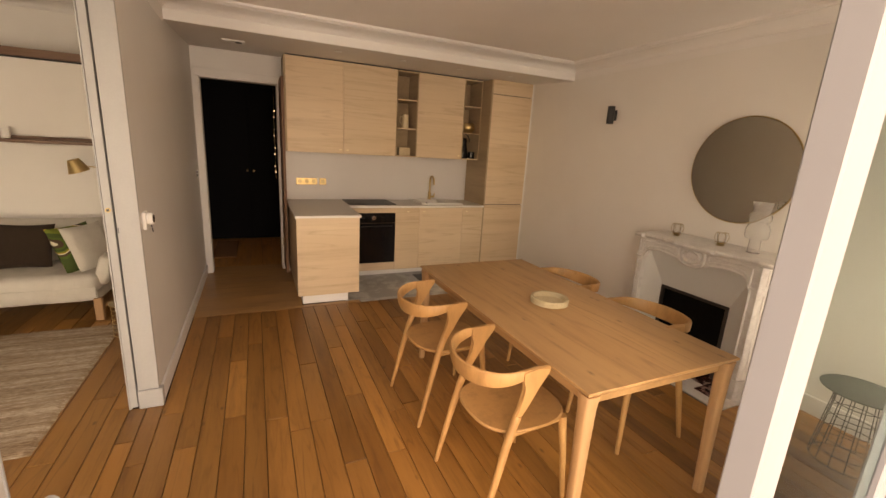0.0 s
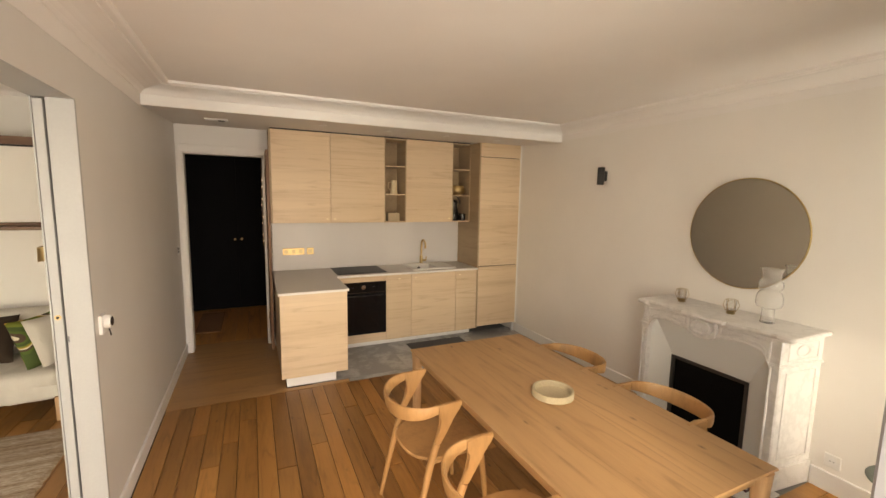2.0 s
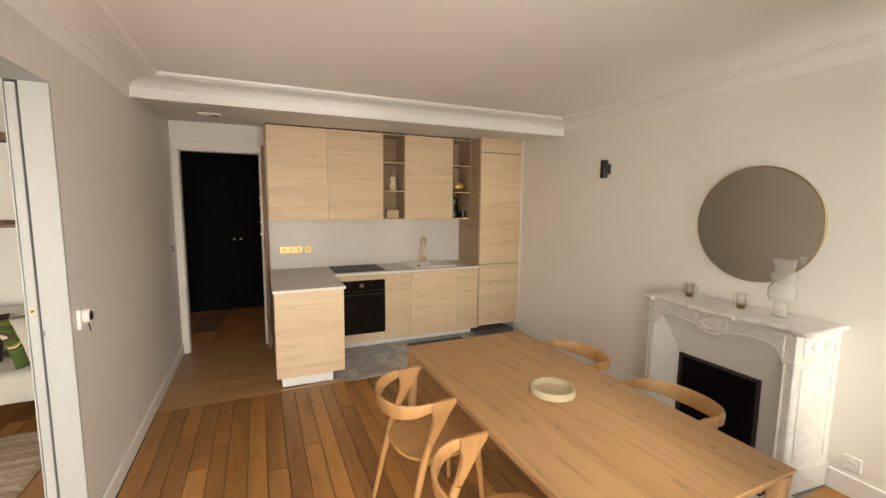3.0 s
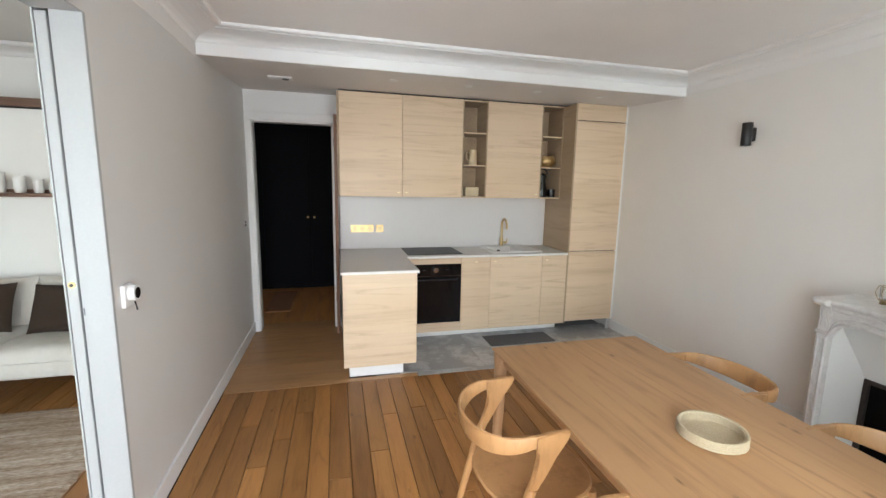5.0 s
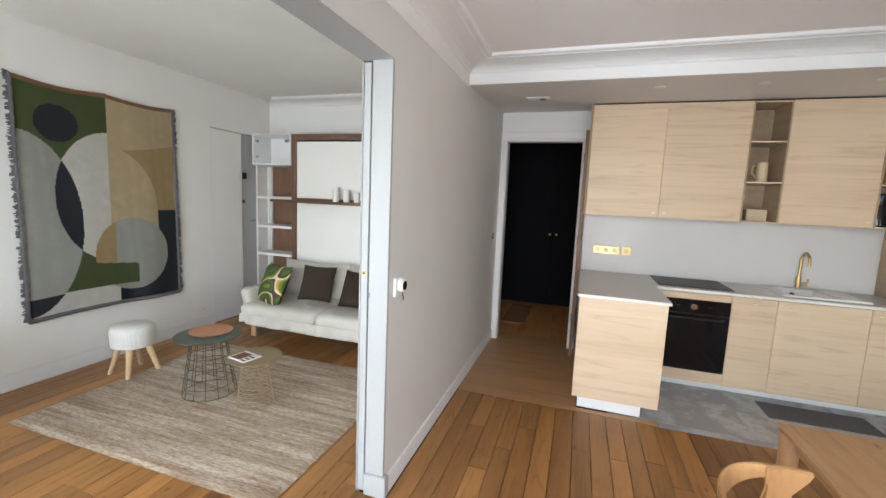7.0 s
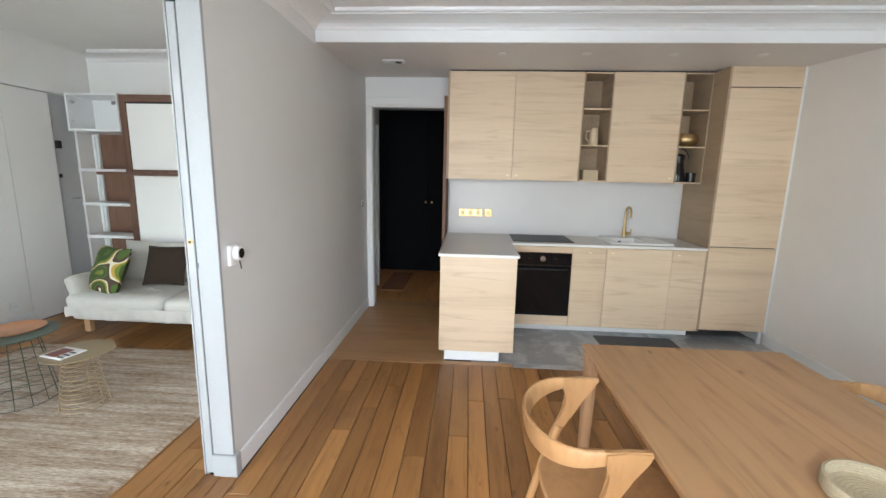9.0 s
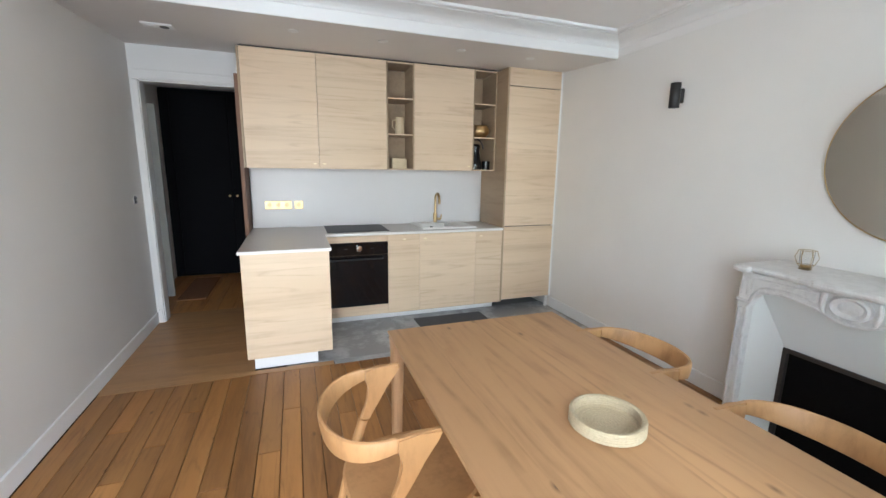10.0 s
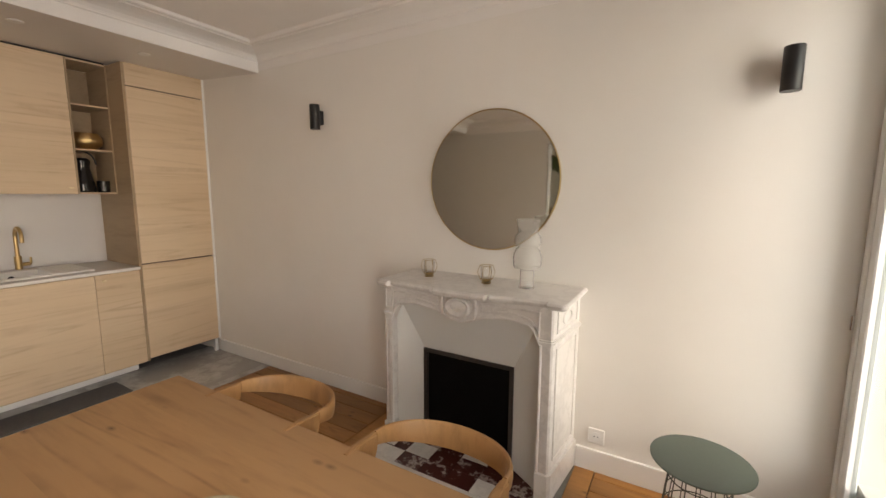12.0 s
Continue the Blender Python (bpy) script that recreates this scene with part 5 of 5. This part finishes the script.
mulm.operation = "MULTIPLY"
mulm.inputs[1].default_value = 4.8
t.links.new(sw_, mulm.inputs[0])
fr = t.nodes.new("ShaderNodeMath")
fr.operation = "FRACT"
t.links.new(mulm.outputs[0], fr.inputs[0])
col = ramp(t, fr.outputs[0], [(0.0, (0.05, 0.085, 0.018)), (0.26, (0.15, 0.19, 0.025)), (0.42, (0.50, 0.30, 0.05)), (0.52, (0.68, 0.62, 0.48)), (0.63, (0.08, 0.045, 0.028)), (0.82, (0.07, 0.12, 0.02))])
col_node = col.node
col_node.color_ramp.interpolation = "CONSTANT"
t.links.new(col, b.inputs["Base Color"])
PRINT = m
for x, y, z, rz, lean, mat, w, label in ((-2.22, 0.36, 0.575, -22, -24, PRINT, 0.48, "printed green, brown and cream cushion leaning on the sofa arm"),
                                         (-1.80, 0.56, 0.60, 6, -24, BROWN_CLOTH, 0.40, "dark brown square cushion leaning on the sofa back"),
                                         (-1.27, 0.52, 0.59, -3, -24, BROWN_CLOTH, 0.40, "dark brown square cushion leaning on the sofa back")):
    solo("cushion", pillow_mesh(w, w, 0.13, 14, 0.006, x), mat, (0, 0, 0), label, "cushion", "sofa cushions", smooth=True).matrix_basis = pose(x, y, z, lean, 0, rz)
for dx, mat, label in ((0.015, PRINT, "printed green cushion, mostly hidden behind a cream one"), (0.10, SOFA_CLOTH, "plain cream square cushion leaning on the sofa arm")):
    pc = solo("cushion", pillow_mesh(0.42, 0.42, 0.11, 14, 0.006, 4 + dx), mat, (0, 0, 0), label, "cushion", "sofa cushions", smooth=True)
    pc.matrix_basis = pose(-0.90 + dx, 0.42 + dx * 0.3, 0.585, -20, 0, 66)


# ---- wall bed and shelves ----
BX0, BX1, BY = -2.485, -0.30, 1.0
bed = thing("wall_bed", ((BX0 + BX1) / 2, BY, 0), "walnut-framed white wall bed, folded up behind the sofa", "wall bed")
w = (BX1 - BX0) / 2
D = DOOR_Y - BY - 0.018
part("side_panel", box((-w, 0, 0), (-w + 0.065, D, 2.275), 0.002), WALNUT, bed)
part("side_panel", box((w - 0.065, 0, 0), (w, D, 2.275), 0.002), WALNUT, bed)
part("top_panel", box((-w + 0.066, -0.001, 2.205), (w - 0.066, D, 2.275), 0.002), WALNUT_H, bed)
part("shadow_gap", box((-w + 0.066, 0.03, 2.18), (w - 0.066, 0.05, 2.2045)), BLACK_METAL, bed)
part("front_panel", box((-w + 0.070, 0.012, 0.06), (w - 0.070, 0.032, 1.455), 0.002), LIVING_WALL, bed, "white bed panel")
part("front_panel", box((-w + 0.070, 0.012, 1.459), (w - 0.070, 0.032, 2.188), 0.002), LIVING_WALL, bed, "white bed panel")
part("bed_shelf", box((-w - 0.16, -0.19, 1.462), (w - 0.02, 0.0115, 1.492), 0.002), WALNUT_H, bed, "walnut shelf board")
part("shelf_lip", box((-w + 0.10, -0.03, 1.4925), (w - 0.02, -0.012, 1.52), 0.002), WALNUT_H, bed, "walnut back lip")
sh = thing("side_shelves", (-2.75, BY, 0), "white side shelves with a walnut back beside the wall bed", "shelf")
part("back_panel", box((-0.29, D - 0.03, 0.0), (0.262, D - 0.01, 1.90), 0.001), WALNUT, sh, "walnut back panel")
for z in (1.49, 1.127, 0.775):
    part("shelf", box((-0.27, 0.0, z), (0.262, 0.26, z + 0.03), 0.002), TRIM, sh, "white shelf board")
cub = thing("open_cabinet", (-2.775, BY - 0.01, 1.905), "small white open wall cabinet above the side shelves", "cabinet")
for lo, hi in (((-0.285, 0, 0), (0.285, 0.33, 0.02)), ((-0.285, 0, 0.36), (0.285, 0.33, 0.38)), ((-0.285, 0, 0.0205), (-0.265, 0.33, 0.3595)), ((0.265, 0, 0.0205), (0.285, 0.33, 0.3595))):
    part("board", box(lo, hi, 0.001), TRIM, cub)
part("back", box((-0.265, 0.31, 0.0205), (0.265, 0.325, 0.3595)), TRIM, cub)
for z in (0.09, 0.28):
    part("hinge", box((-0.2645, 0.03, z), (-0.245, 0.07, z + 0.03), 0.003), CHROME, cub, "metal hinge")
part("hinge_plate", box((-0.03, 0.285, 0.31), (0.06, 0.309, 0.345), 0.003), CHROME, cub, "metal mounting plate")
for k, (x, r, h) in enumerate(((-1.80, 0.040, 0.155), (-1.66, 0.040, 0.13), (-1.53, 0.035, 0.105), (-1.42, 0.035, 0.09))):
    bm = lathe([(0, 0), (r * 0.85, 0), (r, h * 0.25), (r * 0.95, h * 0.7), (r * 1.0, h), (r * 0.93, h), (r * 0.88, h * 0.7), (r * 0.9, h * 0.25), (0, 0.006)], 24)
    for v_ in bm.verts:
        if v_.co.z > h * 0.9:
            v_.co.z += v_.co.x * 0.35
            v_.co.x *= 1.1
    solo("ceramic_jug", bm, WHITE_CERAMIC, (x, BY - 0.09, 1.4925), "white ceramic jug with a slanted rim on the walnut shelf", "jug", "white jugs", smooth=True)
# pipes behind the shelves
for x, r in ((-3.105, 0.018), (-3.068, 0.014)):
    solo("wall_pipe", tube([(0, 0, 0.0), (0, 0, 1.89)], r, 12), TRIM, (x, DOOR_Y - 0.05, 0.001), "white painted heating pipe running up the wall", "pipe", "wall pipes", smooth=True)

# closet doors in the west wall
structure("closet_door", box((WEST - 0.025, 0.438, 0.006), (WEST - 0.003, 0.888, 2.262), 0.002), LIVING_WALL)
cl2 = thing("closet_side_door", (WEST - 0.01, 1.02, 0), "pale grey hinged door with a black lock beside the closet", "door")
part("leaf", box((-0.03, -0.125, 0.006), (-0.01, 0.125, 2.262), 0.002), paint("pale_grey_door_paint", (0.50, 0.50, 0.49), 0.5), cl2)
part("lock", box((-0.0098, -0.11, 1.72), (0.02, -0.06, 1.80), 0.004), BLACK_METAL, cl2, "black lock box")
part("lower_lock", box((-0.0098, -0.11, 1.42), (0.008, -0.085, 1.46), 0.003), BLACK_METAL, cl2, "small dark lock")
part("handle", tube([(-0.01, 0.0, 1.20), (0.03, 0.0, 1.20), (0.032, 0.05, 1.20)], 0.007, 8), CHROME, cl2, "small lever handle")

# brass reading lamp on the wall behind the sofa
lamp = thing("reading_lamp", (-0.52, BY - 0.001, 1.23), "brass reading lamp on a swing arm above the sofa", "lamp")
part("wall_mount", tube([(0, 0, 0), (0, -0.02, 0)], 0.028, 20), BRASS, lamp)
part("arm", tube([(0, -0.021, 0), (-0.02, -0.10, 0.005), (-0.30, -0.35, 0.055)], 0.005, 8), BRASS, lamp)
bm = lathe([(0.04, 0.055), (0.044, 0.055), (0.082, -0.055), (0.079, -0.055), (0.04, 0.05)], 36)
shd = part("shade", bm, BRASS, lamp, "conical brushed brass shade", True)
shd.matrix_basis = pose(-0.345, -0.385, 0.06, 8, -16, 0)


# ---- tapestry ----
TPX, TA, TB, TZ0, TZ1 = WEST + 0.012, -1.312, -0.030, 0.50, 2.362
tap_ = thing("tapestry", (TPX, (TA + TB) / 2, (TZ0 + TZ1) / 2), "large woven wall hanging with green, black and sand arcs", "tapestry")
TW, TH = (TB - TA), (TZ1 - TZ0)


def woven(name, colour):
    return cloth(name, colour, 260, 0.18, 0.6)


T_GREEN, T_BLACK, T_GREY, T_WHITE = woven("weave_green", (0.055, 0.075, 0.022)), woven("weave_black", (0.014, 0.015, 0.02)), woven("weave_grey", (0.30, 0.30, 0.27)), woven("weave_cream", (0.52, 0.50, 0.44))
T_SAND, T_OCHRE, T_EDGE, T_RUST = woven("weave_sand", (0.44, 0.34, 0.20)), woven("weave_ochre", (0.33, 0.23, 0.105)), woven("weave_edge", (0.15, 0.14, 0.145)), woven("weave_rust", (0.20, 0.095, 0.05))


def tp(u, v_, lift=0.0):
    """u from south to north, v from bottom to top, both 0 to 1; the cloth hangs in shallow waves."""
    sagz = -0.022 * math.sin(math.pi * ((u * 2.0) % 1.0)) * (v_ ** 3) + 0.012 * math.sin(u * 5) * (1 - v_)
    wave = 0.006 * math.sin(u * 9 + v_ * 2) + 0.004 * math.sin(u * 17 + 1)
    return (0.012 + wave + lift, (u - 0.5) * TW * (1 - 0.02 * (1 - v_) * (0.5 - u)), (v_ - 0.5) * TH + sagz)


def cloth_patch(name, inside, material, lift, n=150):
    """The cells of a fine grid whose middle lies inside, as one piece of weave."""
    bm = bmesh.new()
    verts = {}
    rows = int(n * TH / TW)

    def at(i, j):
        if (i, j) not in verts:
            verts[(i, j)] = bm.verts.new(tp(i / n, j / rows, lift))
        return verts[(i, j)]
    for j in range(rows):
        for i in range(n):
            if inside((i + 0.5) / n, (j + 0.5) / rows):
                bm.faces.new((at(i, j), at(i + 1, j), at(i + 1, j + 1), at(i, j + 1)))
    return part(name, bm, material, tap_)


def disc(u0, v0, ru, rv):
    return lambda u, v_: ((u - u0) / ru) ** 2 + ((v_ - v0) / rv) ** 2 < 1


leftc, rightc, spot = disc(0.0, 0.40, 0.335, 0.39), disc(0.50, 0.52, 0.315, 0.30), disc(0.217, 0.838, 0.12, 0.08)
moon, dune = disc(0.652, 0.24, 0.258, 0.182), disc(0.52, 0.45, 0.32, 0.31)


def region(u, v_):
    if v_ > 0.982:
        return "rust"
    if spot(u, v_):
        return "black_spot"
    if leftc(u, v_):
        return "black_wedge" if v_ < 0.087 else "black_lens" if rightc(u, v_) else "grey"
    if 0.09 < v_ < 0.213 - 0.06 * (u - 0.3) and u < 0.68:
        return "green_band"
    if moon(u, v_):
        return "ochre_moon" if u < 0.536 else "pale"
    if v_ <= 0.09 and u < 0.55:
        return "cream_foot"
    if u < 0.505:
        return "cream" if rightc(u, v_) else "green" if v_ > 0.4 else "green_band"
    if v_ < 0.46 and (u > 0.842 or v_ < 0.12):
        return "black_corner"
    if v_ >= 0.46 and v_ < 0.755 + 0.13 * (u - 0.618) and u > 0.6 and not dune(u, v_):
        return "ochre"
    return "sand"


for nm, mat in (("green", T_GREEN), ("green_band", T_GREEN), ("black_spot", T_BLACK), ("black_lens", T_BLACK), ("black_wedge", T_BLACK), ("black_corner", T_BLACK), ("cream_foot", T_WHITE), ("ochre_moon", T_OCHRE), ("grey", T_GREY), ("cream", T_WHITE), ("sand", T_SAND), ("ochre", T_OCHRE), ("pale", T_GREY), ("rust", T_RUST)):
    cloth_patch(nm + "_field", lambda u, v_, nm=nm: region(u, v_) == nm, mat, 0.0)
rng = random.Random(11)
bm = bmesh.new()
for side_u, s in ((0.0, -1), (1.0, 1)):
    for k in range(330):
        v0 = rng.uniform(0, 1)
        p = Vector(tp(side_u, v0, 0.001))
        q = p + Vector((rng.uniform(-0.006, 0.008), s * rng.uniform(0.018, 0.04), rng.uniform(-0.012, 0.012)))
        tube([p, (p + q) / 2 + Vector((0.003, 0, 0.003)), q], [0.0062, 0.006, 0.004], 4, bm)
for side_u in (0.0, 1.0):
    tagged(part("side_binding", tube([tp(side_u, v0, 0.003) for v0 in np.linspace(0, 1, 60)], [0.014 + 0.003 * math.sin(k * 2.1) for k in range(60)], 6), T_EDGE, tap_, "dark grey side binding"))
tagged(part("fringe", bm, T_EDGE, tap_, "dark grey side fringe"), kind="stuff")
bm = tube([tp(u, 0.0, 0.002) for u in np.linspace(0, 1, 40)], 0.019, 6)
part("hem", bm, T_EDGE, tap_, "dark grey bottom hem")
part("hanging_rod", tube([(-0.001, -TW / 2 + 0.02, TH / 2 - 0.03), (-0.001, TW / 2 - 0.02, TH / 2 - 0.03)], 0.006, 8), WALNUT, tap_)

# ---- armchair ----
ac = thing("armchair", (-2.62, -2.16, 0.0), "white shell armchair with a white sheepskin on beech legs", "chair", rot=28)
part("backrest", soft_box((-0.27, -0.30, 0.50), (-0.20, 0.26, 0.80), 0.034, 0.006), PLASTIC, ac, "white curved back", True)
part("seat", soft_box((-0.24, -0.28, 0.36), (0.26, 0.26, 0.42), 0.028, 0.006), PLASTIC, ac, smooth=True)
part("sheepskin", soft_box((-0.19, -0.27, 0.4205), (0.30, 0.27, 0.475), 0.026, 0.02), WOOL, ac, "white sheepskin throw", True)
part("rail", tube([(-0.2, 0.22, 0.5), (-0.2, 0.22, 0.37)], 0.012, 8), LEG_OAK, ac)
for x, y in ((0.22, 0.22), (0.22, -0.24), (-0.24, 0.22), (-0.24, -0.24)):
    part("leg", tube([(x * 1.12, y * 1.12, 0.0), (x * 0.85, y * 0.85, 0.365)], [0.013, 0.02], 10), PALE_WOOD, ac, smooth=True)

# ---- on the kitchen shelves ----
jug = thing("jug", (2.345, 1.04, 1.838), "slim beige ceramic jug with a side handle on the shelf", "jug")
part("body", lathe([(0, 0), (0.042, 0), (0.045, 0.01), (0.040, 0.12), (0.038, 0.17), (0.034, 0.17), (0.036, 0.01), (0, 0.008)], 24), BEIGE_CERAMIC, jug, smooth=True)
part("handle", tube([(-0.038, 0, 0.145), (-0.07, 0, 0.14), (-0.075, 0, 0.08), (-0.041, 0, 0.045)], 0.007, 8), BEIGE_CERAMIC, jug, smooth=True)
gb = thing("ribbed_box", (2.33, 1.04, 1.5075), "ribbed pale glass box on the lower kitchen shelf", "box")
part("body", box((-0.075, -0.05, 0.0), (0.075, 0.05, 0.10), 0.004), SISAL, gb)
for k in range(12):
    part("rib", tube([(-0.07 + k * 0.0127, -0.051, 0.004), (-0.07 + k * 0.0127, -0.051, 0.097)], 0.0042, 6), BEIGE_CERAMIC, gb)
cup = thing("brass_tealight_bowl", (3.215, 1.03, 1.838), "round amber brass tealight bowl glowing faintly on the shelf", "candle holder")
part("bowl", lathe([(0, 0), (0.035, 0), (0.06, 0.03), (0.062, 0.055), (0.05, 0.085), (0.047, 0.085), (0.058, 0.055), (0.055, 0.03), (0.03, 0.004), (0, 0.004)], 28), BRASS, cup, smooth=True)
cm = thing("coffee_maker", (3.215, 1.04, 1.508), "small black coffee maker with a loop handle on the lower shelf", "coffee maker")
part("body", lathe([(0, 0), (0.055, 0), (0.058, 0.02), (0.045, 0.10), (0.036, 0.15), (0.042, 0.19), (0.03, 0.205), (0, 0.21)], 20, at=(-0.03, 0, 0)), BLACK_GLASS, cm, smooth=True)
part("handle", tube([(-0.03 + 0.07 * math.cos(a), 0, 0.17 + 0.08 * math.sin(a)) for a in np.linspace(0, math.pi, 10)], 0.005, 6), BLACK_METAL, cm)
part("cup", lathe([(0, 0), (0.03, 0), (0.033, 0.07), (0.03, 0.07), (0.027, 0.005), (0, 0.005)], 16, at=(0.06, -0.02, 0)), BLACK_GLASS, cm, smooth=True)

cup.scale = (1.75, 1.75, 1.5)
cm.scale = (1.35, 1.35, 1.3)

# string of small lights in the hall
led = thing("string_lights", (0.858, 2.36, 1.02), "thin wire of tiny warm lights hanging in the dark hall", "string lights")
rng = random.Random(2)
pts = [(rng.uniform(-0.008, 0.008), rng.uniform(-0.01, 0.01), 0.98 - k * 0.028) for k in range(36)]
part("wire", tube([(0, 0, 1.4805)] + pts, 0.0012, 4), BRASS, led)
for k in range(0, 36, 1):
    if k % 3 == 0 and k % 9 != 6:
        part("bulb", lathe([(0, -0.006), (0.0062, 0), (0, 0.006)], 6, at=pts[k]), BULB, led, "tiny warm bulb")

# handle of the open balcony leaf beside the entry
wl = thing("balcony_door_leaf", (0.075, -3.84, 0.0), "white balcony door leaf standing open, with a white handle", "door")
bm = box((-0.02, 0.0, 0.02), (0.025, 0.065, 2.29), 0.005)
box((-0.02, 0.33, 0.02), (0.025, 0.40, 2.29), 0.005, bm)
box((-0.02, 0.0655, 0.02), (0.025, 0.3295, 0.14), 0.005, bm)
box((-0.02, 0.0655, 2.2), (0.025, 0.3295, 2.29), 0.005, bm)
part("sash", bm, LEAF_DIMMED, wl)
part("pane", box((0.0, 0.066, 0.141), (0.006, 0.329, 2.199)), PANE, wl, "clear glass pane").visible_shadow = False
part("handle", tube([(0.026, 0.37, 1.02), (0.10, 0.39, 1.02), (0.15, 0.44, 0.983), (0.175, 0.50, 0.983)], [0.012, 0.015, 0.017, 0.016], 12), LEAF_DIMMED, wl, "white lever handle", True)
